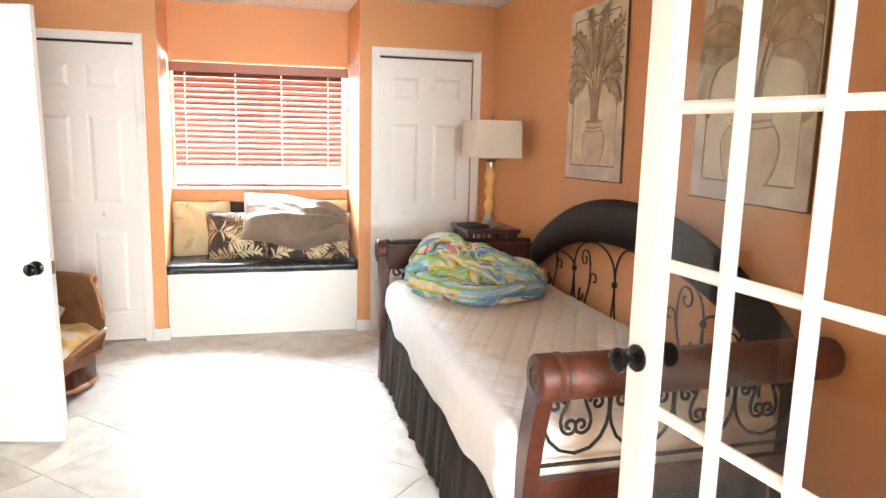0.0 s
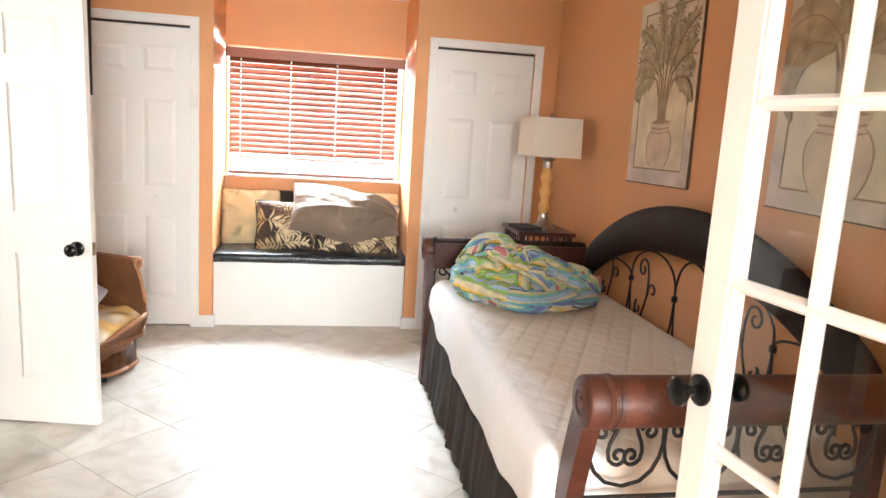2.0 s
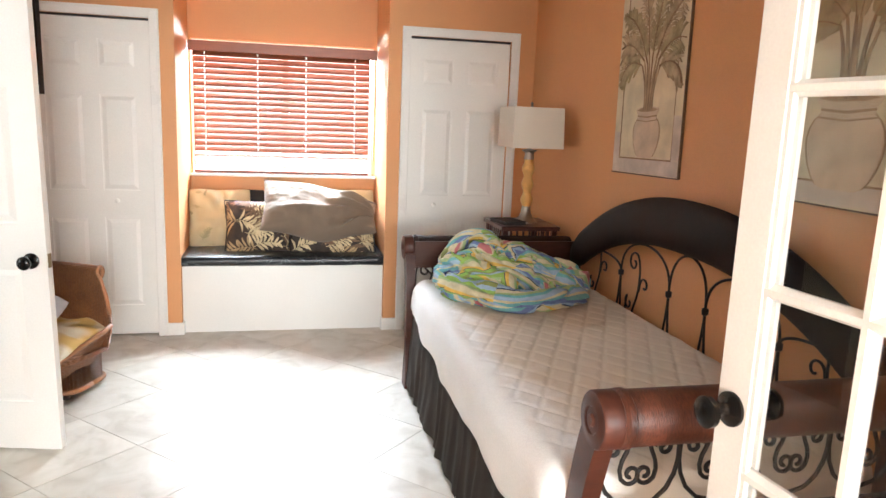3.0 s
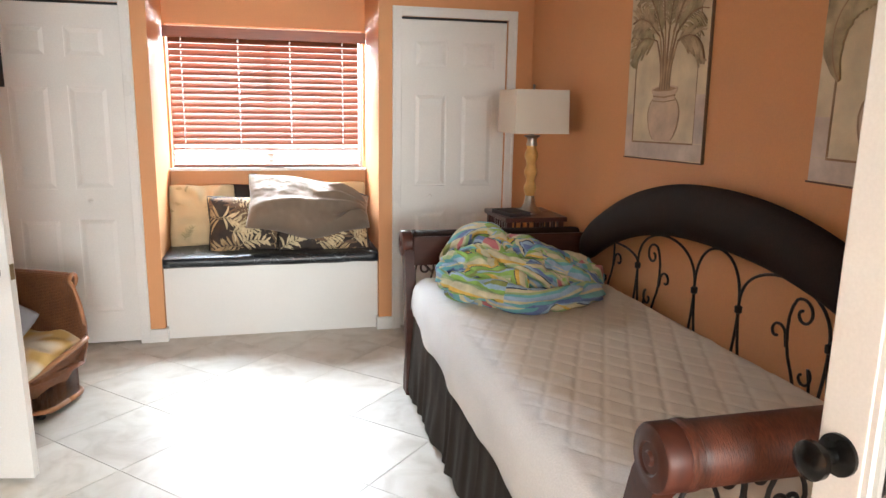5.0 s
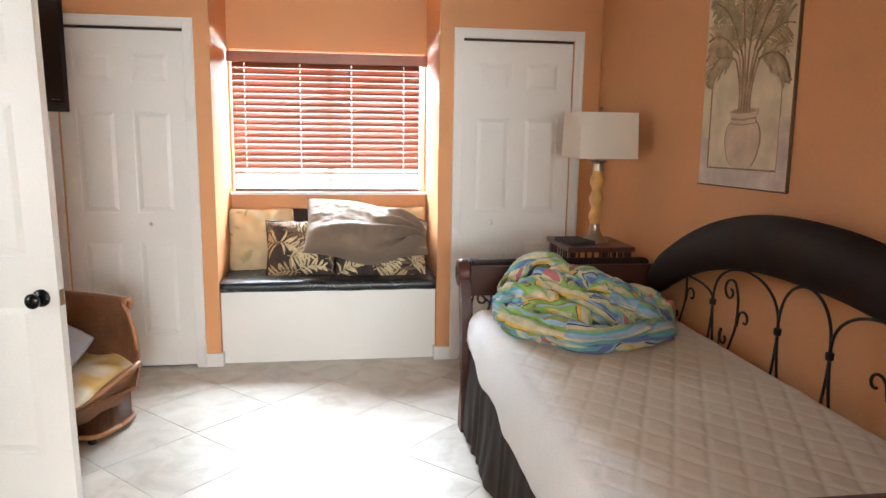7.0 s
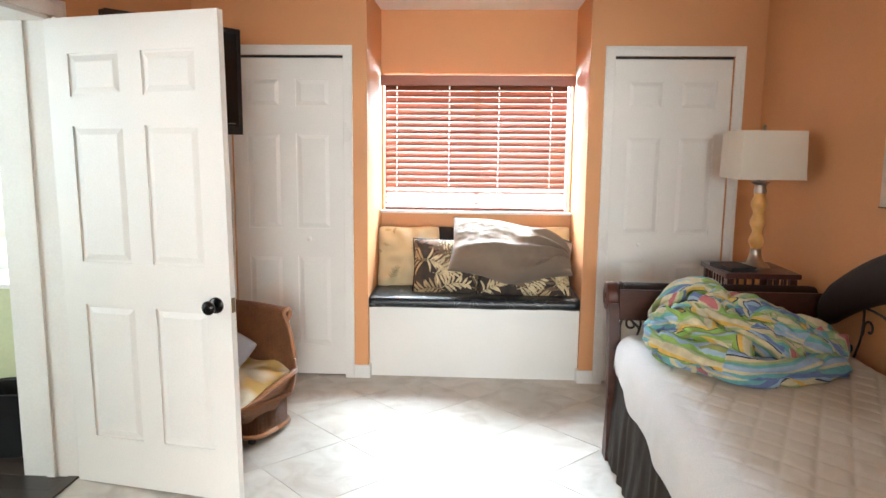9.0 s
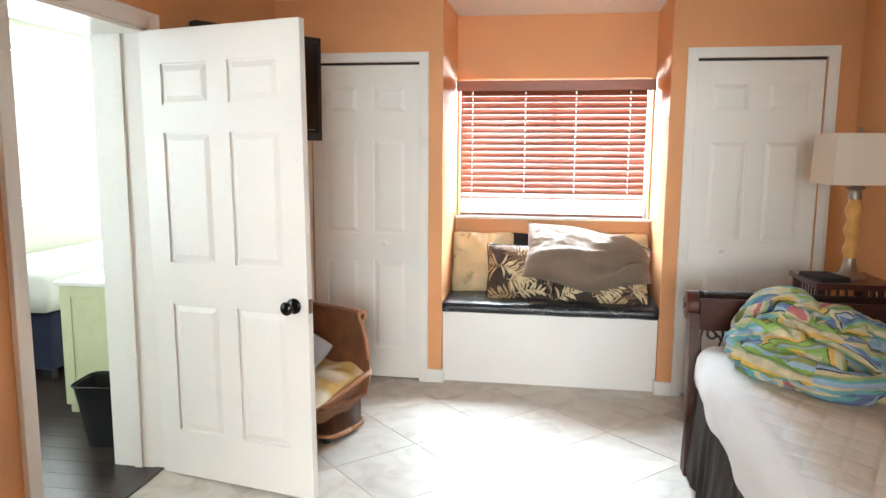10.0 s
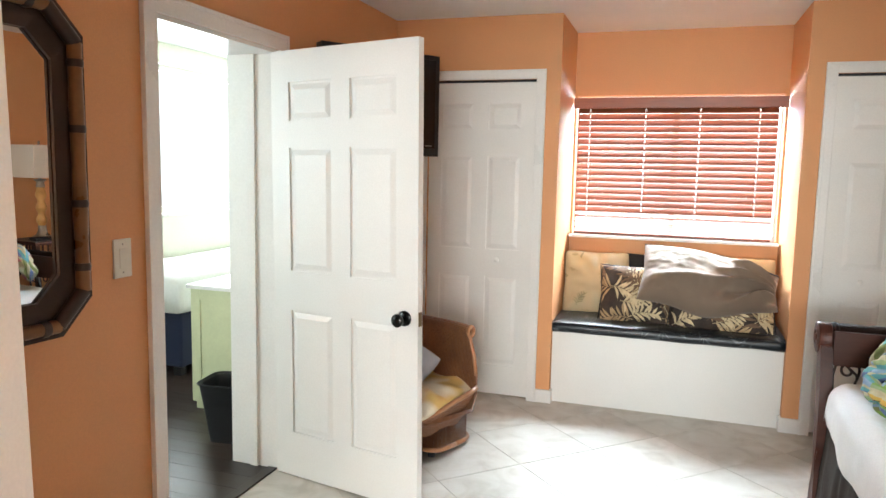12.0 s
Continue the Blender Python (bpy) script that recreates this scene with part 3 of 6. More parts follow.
def print_fronds(ob, w, h, fronds, inks, seed, wide=0.0085):
    """Fronds (x, z, angle, length) laid on the front of a pillow, each leaflet bent to the cloth."""
    tree = BVHTree.FromPolygons([v.co for v in ob.data.vertices], [p.vertices for p in ob.data.polygons])
    rnd = random.Random(seed)

    def on_cloth(x, z, lift):
        x, z = max(-0.47 * w, min(0.47 * w, x)), max(-0.47 * h, min(0.47 * h, z))
        hit = tree.ray_cast(Vector((x, -1.0, z)), Vector((0, 1, 0)))[0]
        return (x, (hit.y if hit else 0.0) - lift, z)

    for k, (fx, fz, ang, ln) in enumerate(fronds):
        bm = bmesh.new()
        n = max(6, int(ln / 0.021))
        curl = rnd.uniform(-40, 40)
        lift = 0.0014 + 0.0003 * k
        ribs = []
        for q in range(n + 1):
            aa = radians(ang + curl * q / n)
            rx, rz = fx + ln * q / n * math.sin(aa), fz + ln * q / n * math.cos(aa)
            ribs.append([on_cloth(rx + d * math.cos(aa), rz - d * math.sin(aa), lift) for d in (-0.0018, 0.0018)])
        add_grid(bm, ribs)
        for q in range(1, n + 1):
            s = q / n
            aa = radians(ang + curl * s)
            cx, cz = fx + ln * s * math.sin(aa), fz + ln * s * math.cos(aa)
            for sd in (-1, 1):
                la = aa + sd * radians(rnd.uniform(38, 62) * (1 - 0.55 * s))
                ll = ln * (0.52 - 0.20 * s) * rnd.uniform(0.8, 1.1)
                bend = sd * rnd.uniform(0.05, 0.5)
                left, right = [], []
                for i in range(7):
                    f = i / 6
                    b = la + bend * f
                    ww = wide * math.sin(math.pi * (0.08 + 0.90 * f)) ** 0.8 * rnd.uniform(0.85, 1.1)
                    px, pz = cx + ll * f * math.sin(b), cz + ll * f * math.cos(b)
                    left.append(on_cloth(px - ww * math.cos(b), pz + ww * math.sin(b), lift)); right.append(on_cloth(px + ww * math.cos(b), pz - ww * math.sin(b), lift))
                left[0] = right[0] = ribs[q][sd > 0]
                add_grid(bm, [left, right])
        bmesh.ops.remove_doubles(bm, verts=bm.verts, dist=0.00002)
        part("printed_frond", bm, inks[k % len(inks)], ob, smooth="all")


CREAMCLOTH = pattern_material("cream_palm_print", (0.54, 0.435, 0.265), (0.30, 0.26, 0.15), scale=4.0, wave=12, cut=1.15, light=(0.44, 0.33, 0.16))
BENCHCLOTH = pattern_material("navy_bench_cloth", (0.012, 0.014, 0.018), (0.10, 0.11, 0.12), rough=0.36, scale=9.0, wave=9, cut=1.0)
TAUPE = material("taupe_velour", (0.19, 0.138, 0.098), 0.85, var=0.12, scale=5, bump=0.25, bump_scale=240, sheen=0.15)
BLACKCLOTH = material("black_cloth", (0.012, 0.010, 0.010), 0.85, var=0.1, bump=0.2)


def pillow(w, h, t, seed=0, sag=0.0, nu=44, nv=34, fold=0.012, wrinkle=0.0):
    """A stuffed cloth pillow lying in x and z, thick along y, with corners pulled in and soft folds."""
    bm = bmesh.new()
    sheets = []
    for s in (-1, 1):
        rows = []
        for i in range(nu + 1):
            u = i / nu * 2 - 1
            r = []
            for j in range(nv + 1):
                v = j / nv * 2 - 1
                e = max(0.0, (1 - u * u)) ** 0.55 * max(0.0, (1 - v * v)) ** 0.55
                pin = 1 - 0.07 * (1 - abs(u)) * abs(v) ** 3
                pin2 = 1 - 0.07 * (1 - abs(v)) * abs(u) ** 3
                x, z = u * w / 2 * pin2, v * h / 2 * pin
                p = Vector((x * 5 + seed * 3.1, z * 5 + s, seed))
                wr = noise.noise(p) * fold + noise.noise(p * 2.7) * fold * 0.5
                crease = fold * 0.8 * math.sin(9 * math.atan2(v, u) + seed) * (u * u + v * v) * 0.5
                if wrinkle:
                    g = max(0.0, min(1.0, (u + 0.35) * 1.2))
                    wr += wrinkle * g * (abs(math.sin(5.2 * v + 3.0 * u * u + 1.8 * noise.noise(Vector((u * 2, v * 2, 7))))) - 0.5) + 0.5 * wrinkle * (1 - g) * math.sin(7 * u + 4 * v)
                x, z = x * (1 - 0.06 * abs(u * v) ** 4), z * (1 - 0.06 * abs(u * v) ** 4)
                z -= sag * (1 - u * u) * (0.5 + 0.5 * v)
                r.append((x, s * (t / 2 * e) + (wr + crease) * min(1, e * 1.6) * (1 if e > 0.02 else 0), z))
            rows.append(r)
        sheets.append(rows)
    add_grid(bm, sheets[0]); add_grid(bm, sheets[1])
    bmesh.ops.remove_doubles(bm, verts=bm.verts, dist=0.0006)
    return bm


def piping(w, h, r=0.004):
    """The cord sewn round a pillow's seam."""
    pts = []
    for k in range(81):
        a = k / 80 * 4
        side, f = int(a) % 4, (a % 1) * 2 - 1
        u, v = ((f, -1), (1, f), (-f, 1), (-1, -f))[side]
        pts.append((u * w / 2 * (1 - 0.07 * (1 - abs(v)) * abs(u) ** 3), 0, v * h / 2 * (1 - 0.07 * (1 - abs(u)) * abs(v) ** 3)))
    return tube(pts, r, 6)


def put_pillow(label, w, h, t, at, rx, ry, rz, mat, seed, pipe=None, **k):
    ob = tagged(part("throw_pillow", pillow(w, h, t, seed, **k), mat, smooth="all"), label, "pillow", "pillows on the window seat")
    ob.matrix_basis = pose(*at, rx, ry, rz)
    if pipe:
        part("piping", piping(w, h), pipe, ob, smooth="all")
    return ob


# seat cushion
bm = bmesh.new()
rows = []
x0, x1 = RL + 0.004, RR - 0.004
prof = [(5.585, 0.477), (5.585, 0.517), (5.56, 0.530), (5.3, 0.534), (5.05, 0.532), (4.975, 0.528), (4.958, 0.516), (4.954, 0.490), (4.962, 0.472), (4.978, 0.462), (4.996, 0.470), (5.01, 0.4755)]
for i in range(41):
    x = x0 + (x1 - x0) * i / 40
    rows.append([(x, y + (0.006 * noise.noise(Vector((x * 6, z * 9, 2))) if y < 5.5 else 0), max(0.4755 if y > 5.0 else 0.44, z + 0.008 * noise.noise(Vector((x * 4, y * 3, 5))) * (z > 0.50) + 0.006 * noise.noise(Vector((x * 5, 1, 8))) * (z < 0.475 and y < 5.0))) for y, z in prof])
vs = add_grid(bm, rows, closed_v=True)
bm.faces.new(vs[0]); bm.faces.new(vs[-1])
bench_cushion = tagged(part("seat_cushion", bm, BENCHCLOTH, smooth="all"), "thin dark navy patterned cushion on the window seat", "cushion")
part("piping", tube([(x0 + (x1 - x0) * k / 40, 4.957, 0.521 + 0.003 * noise.noise(Vector((k * 0.4, 1, 1)))) for k in range(41)], 0.004, 6), CHARCOAL, bench_cushion)

cream = put_pillow("cream pillow printed with a small palm tree", 0.44, 0.44, 0.15, (-0.475, 5.40, 0.724), -14, 0, 4, CREAMCLOTH, 1, fold=0.048)
put_pillow("black pillow behind the printed pillows", 0.46, 0.40, 0.13, (-0.12, 5.47, 0.735), -14, 0, 0, BLACKCLOTH, 2)
put_pillow("cream pillow wedged behind the taupe pillow", 0.44, 0.44, 0.14, (0.42, 5.44, 0.734), -14, 0, -3, CREAMCLOTH, 3)
frondy = put_pillow("dark pillow printed with cream palm fronds", 0.46, 0.39, 0.17, (-0.20, 5.22, 0.690), -24, 0, 3, LEAFCLOTH, 4, CHARCOAL)
frondy2 = put_pillow("dark palm-frond pillow half under a taupe pillow", 0.62, 0.40, 0.14, (0.31, 5.19, 0.692), -30, 0, -2, LEAFCLOTH, 5, CHARCOAL)
print_fronds(cream, 0.44, 0.44, [(0.10, -0.02, -70, 0.10), (0.10, -0.02, -20, 0.10), (0.10, -0.02, 40, 0.10), (-0.12, -0.16, 10, 0.09), (0.04, -0.20, 60, 0.08)], [PALM_INK], 2, 0.0035)
rnd = random.Random(21)
for cloth, cw, ch, seed, count in ((frondy, 0.46, 0.39, 4, 20), (frondy2, 0.62, 0.40, 5, 26)):
    sprigs = []
    for k in range(count):
        # roots spread over the cloth, each frond leaning its own way
        gx, gz = (k * 0.618) % 1.0 - 0.5, (k * 0.7549) % 1.0 - 0.5
        sprigs.append((gx * cw * 0.9, gz * ch * 0.9, rnd.choice((-70, -40, 35, 60, 95)) + rnd.uniform(-15, 15), rnd.uniform(0.15, 0.21)))
    print_fronds(cloth, cw, ch, sprigs, FROND_INK, seed, 0.0080)


def slumped_pillow(w, h, t, nu=110, nv=80):
    """A long pillow slumped over others: one corner up, the belly hanging, pleats running to the other end."""
    bm = bmesh.new()
    for s in (-1, 1):
        rows = []
        for i in range(nu + 1):
            u = i / nu * 2 - 1
            row = []
            for j in range(nv + 1):
                v = j / nv * 2 - 1
                e = max(0.0, 1 - abs(u) ** 2.6) ** 0.5 * max(0.0, 1 - abs(v) ** 2.6) ** 0.5
                x = u * w / 2 * (1 - 0.05 * (1 - abs(v)) * abs(u) ** 3)
                z = v * h / 2 * (1 - 0.06 * (1 - abs(u)) * abs(v) ** 3)
                up, low = 0.5 + 0.5 * v, 0.5 - 0.5 * v
                z -= up * 0.165 * max(0.0, (u + 0.35) / 1.35) ** 1.6
                z -= low * (0.075 * math.exp(-((u - 0.02) / 0.42) ** 2) - 0.018 * max(0.0, u - 0.3))
                g = max(0.0, min(1.0, (u + 0.05) / 0.6))
                # pleats run together at the far end
                fan = math.atan2(v + 0.15, 1.45 - u)
                pleat = math.sin(13 * fan + 1.6 * noise.noise(Vector((u * 2.2, v * 2.0, 4)))) * 0.5 + 0.5
                fold = 0.085 * g * (pleat ** 0.6 - 0.6) + 0.014 * noise.noise(Vector((u * 2.4, v * 1.8, 3))) + 0.007 * noise.noise(Vector((u * 9, v * 6, 8)))
                roll = 0.055 * math.exp(-((v + 0.28 - 0.18 * u) / 0.16) ** 2) * math.exp(-((u + 0.1) / 0.5) ** 2)
                if s < 0:
                    y = -t / 2 * e * (1 - 0.55 * v) - (roll - fold) * min(1.0, e * 1.8)
                else:
                    y = t / 2 * e
                row.append((x, y, z))
            rows.append(row)
        add_grid(bm, rows)
    bmesh.ops.remove_doubles(bm, verts=bm.verts, dist=0.0006)
    seam = [(u * w / 2 * (1 - 0.0), 0.0, h / 2 * (1 - 0.06 * (1 - abs(u))) - 0.165 * max(0.0, (u + 0.35) / 1.35) ** 1.6) for u in [k / 30 - 1 for k in range(61)]]
    return bm, seam


bm, seam = slumped_pillow(0.80, 0.43, 0.23)
taupe = tagged(part("throw_pillow", bm, TAUPE, smooth="all"), "large crumpled taupe velour pillow lying on others", "pillow", "pillows on the window seat")
taupe.matrix_basis = pose(0.222, 5.19, 0.838, -43, 1.5, -3)
part("piping", tube(seam, 0.004, 6), CHARCOAL, taupe, smooth="all")

# ---- nightstand and lamp ----
ns = thing("nightstand", "small dark red wooden nightstand with slatted sides", "nightstand", (1.395, 4.24, 0))
NW, ND, NH = 0.170, 0.185, 0.885
part("tabletop", box(-NW - 0.012, NW + 0.012, -ND - 0.012, ND + 0.012, NH - 0.026, NH, bevel=0.005), NSWOOD, ns)
for sx in (-1, 1):
    for sy in (-1, 1):
        cx, cy = sx * (NW - 0.018), sy * (ND - 0.018)
        part("leg", box(cx - 0.016, cx + 0.016, cy - 0.016, cy + 0.016, 0, NH - 0.026, bevel=0.002), NSWOOD, ns)
for z in (0.24, 0.66):
    part("shelf", box(-NW + 0.036, NW - 0.036, -ND + 0.036, ND - 0.036, z, z + 0.016, bevel=0.002), NSWOOD, ns)
for z in (0.22, 0.64):
    part("rail", boxes([(-NW + 0.034, NW - 0.034, -ND + 0.008, -ND + 0.022, z, z + 0.024), (-NW + 0.008, -NW + 0.022, -ND + 0.034, ND - 0.034, z, z + 0.024),
                        (NW - 0.022, NW - 0.008, -ND + 0.034, ND - 0.034, z, z + 0.024)], bevel=0.002), NSWOOD, ns)
slat_b = mesh_of("slat", box(-0.006, 0.006, -0.004, 0.004, 0.664, 0.859, bevel=0.001), NSWOOD)
for k in range(7):
    for fx, fy in ((-NW + 0.055 + k * 0.038, -ND + 0.015),):
        ob = new("slat", slat_b); ob.parent, ob.location = ns, (fx, fy, 0)
    for fx in (-NW + 0.015, NW - 0.015):
        ob = new("slat", slat_b); ob.parent, ob.location = ns, (fx, -ND + 0.062 + k * 0.042, 0); ob.rotation_euler = (0, 0, radians(90))

BLACKCOVER = material("black_book_cloth", (0.014, 0.012, 0.012), 0.7, var=0.2, bump=0.2)
book = thing("notebook", "thin black notebook lying on the nightstand", "book", (1.300, 4.195, NH), 12)
part("cover", boxes([(-0.070, 0.070, -0.10, 0.10, 0, 0.003), (-0.070, 0.070, -0.10, 0.10, 0.017, 0.020), (-0.070, -0.067, -0.10, 0.10, 0.003, 0.017)]), BLACKCOVER, book)
part("pages", box(-0.067, 0.066, -0.096, 0.096, 0.0032, 0.0168), BLACKCOVER, book)

lamp = thing("table_lamp", "table lamp with amber column and rectangular cream shade", "lamp", (1.425, 4.245, NH))
part("base", lathe([(0.074, 0), (0.074, 0.007), (0.066, 0.014), (0.045, 0.030), (0.032, 0.052), (0.027, 0.085), (0.027, 0.098)], 28), PEWTER, lamp, "flared pewter lamp base", smooth=True)
prof = []
for k in range(41):
    f = k / 40
    prof.append((0.033 + 0.0065 * math.cos(2 * math.pi * (f * 3 - 0.42)) - 0.003 * (1 - f), 0.098 + 0.285 * f))
part("column", lathe(prof, 28), AMBER, lamp, "wavy amber resin column", smooth="all")
part("collar", lathe([(0.030, 0.383), (0.031, 0.395), (0.026, 0.412), (0.028, 0.425), (0.045, 0.436), (0.046, 0.440), (0.010, 0.446), (0.008, 0.475)], 28), PEWTER, lamp, smooth=True)
SH0, SH1, SX, SY = 0.455, 0.692, 0.152, 0.145
sh = bmesh.new()
for (a, b, e) in ((SX, SY, 0.0), (SX - 0.003, SY - 0.003, 0.0)):
    add_grid(sh, [[(sx * (a + k), sy * (b + k), z) for sx, sy in ((-1, -1), (1, -1), (1, 1), (-1, 1))] for z, k in ((SH0, 0.006), (SH1, 0.0))], closed_v=True)
part("shade", sh, SHADE, lamp, "rectangular cream fabric shade")
part("shade_trim", boxes([(-SX - 0.007, SX + 0.007, -SY - 0.0075, -SY - 0.005, SH0, SH0 + 0.007), (-SX - 0.007, SX + 0.007, SY + 0.005, SY + 0.0075, SH0, SH0 + 0.007),
                          (-SX - 0.0075, -SX - 0.005, -SY - 0.005, SY + 0.005, SH0, SH0 + 0.007), (SX + 0.005, SX + 0.0075, -SY - 0.005, SY + 0.005, SH0, SH0 + 0.007)]), SHADE, lamp)
part("harp", tube([(0.055 * math.sin(math.pi * k / 16), 0, 0.47 + 0.225 * k / 16) for k in range(17)] +
                  [(-0.055 * math.sin(math.pi * k / 16), 0, 0.695 - 0.225 * k / 16) for k in range(1, 17)], 0.002, 6), PEWTER, lamp)
part("shade_spider", boxes([(-SX, SX, -0.002, 0.002, SH1 - 0.006, SH1 - 0.002), (-0.002, 0.002, -SY, SY, SH1 - 0.011, SH1 - 0.007)]), PEWTER, lamp)
part("finial", lathe([(0.004, 0.69), (0.009, 0.70), (0.006, 0.708), (0.010, 0.716), (0.003, 0.724)], 12), PEWTER, lamp, smooth=True)

# ---- daybed ----
bed = thing("daybed", "dark mahogany sleigh daybed with wrought-iron scrollwork", "bed")
FRONT0, FRONT1 = FX0, FX1 = 0.628, 0.676           # thickness of the front posts
BX = 1.612                        # plane of the back


def arm(base, s, drop, inset=0.0):
    """One scrolled end: s is the way that it curls outward along y."""
    FX0, FX1 = FRONT0 + inset, FRONT1 + inset
    cy, cz, r = base + s * 0.105, 0.822 - drop, 0.066
    post = bmesh.new()
    rows = []
    for k in range(25):
        z = (0.80 - drop) * k / 24
        f = max(0.0, (z - 0.36) / 0.44)
        c = base + s * (0.085 * f ** 1.9) - s * 0.012 * math.sin(math.pi * min(1, z / 0.4))
        w = 0.034 + 0.016 * math.cos(math.pi * min(1, z / 0.30)) * (z < 0.30) + 0.010 * f
        rows.append([(x, c + d * w, z) for x, d in ((FX0, -1), (FX1, -1), (FX1, 1), (FX0, 1))])
    vs = add_grid(post, rows, closed_v=True)
    post.faces.new(vs[0]); post.faces.new(vs[-1])
    bmesh.ops.bevel(post, geom=[e for e in post.edges if abs(e.verts[0].co.z - e.verts[1].co.z) > 0.01 and len(e.link_faces) == 2], offset=0.005, segments=2, affect="EDGES")
    p = part("post", post, MAHOGANY, bed, smooth=True)
    turn = pose(FX0 - 0.006, cy, cz, 0, 90, 0)
    part("scroll", lathe([(0.012, -0.006), (0.016, 0.0), (0.030, 0.001), (0.034, -0.003), (0.044, -0.003), (0.050, 0.0), (0.064, 0.001), (r + 0.002, 0.006), (r + 0.002, 0.050), (0.060, 0.056)], 36), MAHOGANY, bed, "carved wooden scroll end", smooth=True, m=turn)
    part("roll", lathe([(0.060, 0.050), (0.063, 0.056), (0.070, 0.062), (0.070, 0.076), (0.062, 0.082), (0.066, 0.088), (0.066, 0.96), (0.062, 0.985)], 36), LEATHER if s > 0 else ROLLHIDE, bed, "rolled brown arm bolster", smooth=True, m=turn)
    part("arm_board", box(FX1, BX, base - 0.012 + s * 0.030, base + 0.012 + s * 0.030, (0.770 if s < 0 else 0.690 - drop * 0.3), (0.815 if s < 0 else 0.868) - drop, bevel=0.005), MAHOGANY, bed)
    part("arm_rail", box(FX1, BX, base - 0.016, base + 0.016, 0.40, 0.475, bevel=0.005), MAHOGANY, bed)
    back_post = box(BX - 0.022, BX + 0.022, base - 0.03, base + 0.03, 0, 0.79, bevel=0.005)
    part("post", back_post, MAHOGANY, bed)
    # iron scrolls below the roll: units that mirror one another
    n, x0 = (4 if s < 0 else 3), FX1 + 0.004
    w = (BX - 0.03 - x0) / n
    y = base + s * 0.035
    for k in range(n):
        for sx in (1, -1):
            o = x0 + k * w if sx > 0 else x0 + (k + 1) * w
            def rod(pts):
                part("iron_scroll", tube([(o + sx * p, y, q - drop) for p, q in pts], 0.0056, 8, up=(0, 1, 0)), IRON, bed, smooth="all")
            if s < 0:
                # an arched stem with a curl to its side and one at its foot, held in a wide C
                k2 = w / 0.24
                rod([(k2 * p, q) for p, q in spiral(0.046, 0.707, 0.006, 0.025, 440, 30, 26) + [(0.076, 0.712)]])
                rod([(k2 * p, q) for p, q in ((0.010, 0.752), (0.028, 0.762), (0.052, 0.766), (0.074, 0.760), (0.088, 0.744), (0.091, 0.722), (0.083, 0.700), (0.071, 0.676), (0.066, 0.652), (0.072, 0.628))]
                    + [(k2 * p, q) for p, q in spiral(0.100, 0.640, 0.028, 0.007, 215, 640, 26)])
                rod([(k2 * p, q) for p, q in ((0.022, 0.756), (0.006, 0.735), (0.002, 0.705), (0.002, 0.670), (0.010, 0.634), (0.030, 0.596), (0.065, 0.566), (0.120, 0.553))])
            elif sx > 0:
                rod([(0.010, 0.725), (0.028, 0.745), (0.048, 0.755), (0.066, 0.752), (0.088, 0.742), (0.100, 0.722), (0.103, 0.700), (0.098, 0.676), (0.090, 0.650), (0.084, 0.620), (0.083, 0.590), (0.088, 0.560), (0.100, 0.535)])
                rod(spiral(0.060, 0.700, 0.008, 0.034, 420, 60, 26)[:-4] + [(0.092, 0.685), (0.097, 0.668)])
                rod([(0.012, 0.72), (0.004, 0.68), (0.006, 0.62), (0.020, 0.565), (0.045, 0.53), (0.075, 0.51), (0.10, 0.50), (0.14, 0.505)])
            else:
                rod(spiral(0.060, 0.715, 0.008, 0.030, -300, 80, 26))
                rod([(0.004, 0.68), (0.012, 0.64), (0.035, 0.60), (0.070, 0.565), (0.11, 0.535), (0.150, 0.512)])
    rail_z = 0.534 if s < 0 else 0.500 - drop
    part("iron_rail", tube([(FX1, y, rail_z), (BX - 0.03, y, rail_z)], 0.007, 8), IRON, bed, smooth="all")


arm(1.652, -1, -0.012, 0.034)
arm(3.872, 1, 0.044)

YC, HALF = 2.736, 1.085


def arch(y):
    s = abs((y - YC) / HALF)
    out, inn = 0.865 + 0.335 * (1 - s ** 2.2), 0.675 + 0.300 * (1 - s ** 2.4)
    return out, inn


bm = bmesh.new()
rows = []
for k in range(65):
    y = YC - HALF + 2 * HALF * k / 64
    o, i = arch(y)
    e = min(1.0, 0.86 + 0.14 * min(k, 64 - k) / 2)
    ring = []
    for q in range(20):
        a = 2 * math.pi * q / 20
        ring.append((BX - 0.012 + 0.056 * math.cos(a) * e * (1.0 if math.cos(a) < 0 else 0.85), y, (o + i) / 2 + (o - i) / 2 * e * math.sin(a) * (1 + 0.06 * abs(math.cos(a)))))
    rows.append(ring)
vs = add_grid(bm, rows, closed_v=True)
bm.faces.new(vs[0]); bm.faces.new(vs[-1])
part("back_arch", bm, LEATHER, bed, "arched dark brown upholstered back", smooth="all")
part("back_rail", box(BX - 0.02, BX + 0.02, 1.68, 3.84, 0.40, 0.47, bevel=0.005), MAHOGANY, bed)
part("front_rail", box(FX1 + 0.022, FX1 + 0.046, 1.69, 3.83, 0.30, 0.374, bevel=0.004), MAHOGANY, bed)
part("slat_deck", box(FX1 - 0.002, BX - 0.024, 1.69, 3.83, 0.375, 0.398), MAHOGANY, bed)


def iron(points, r=0.0054):
    return part("iron_scroll", tube([(BX, y, z) for y, z in points], r, 8, up=(1, 0, 0)), IRON, bed, smooth="all")


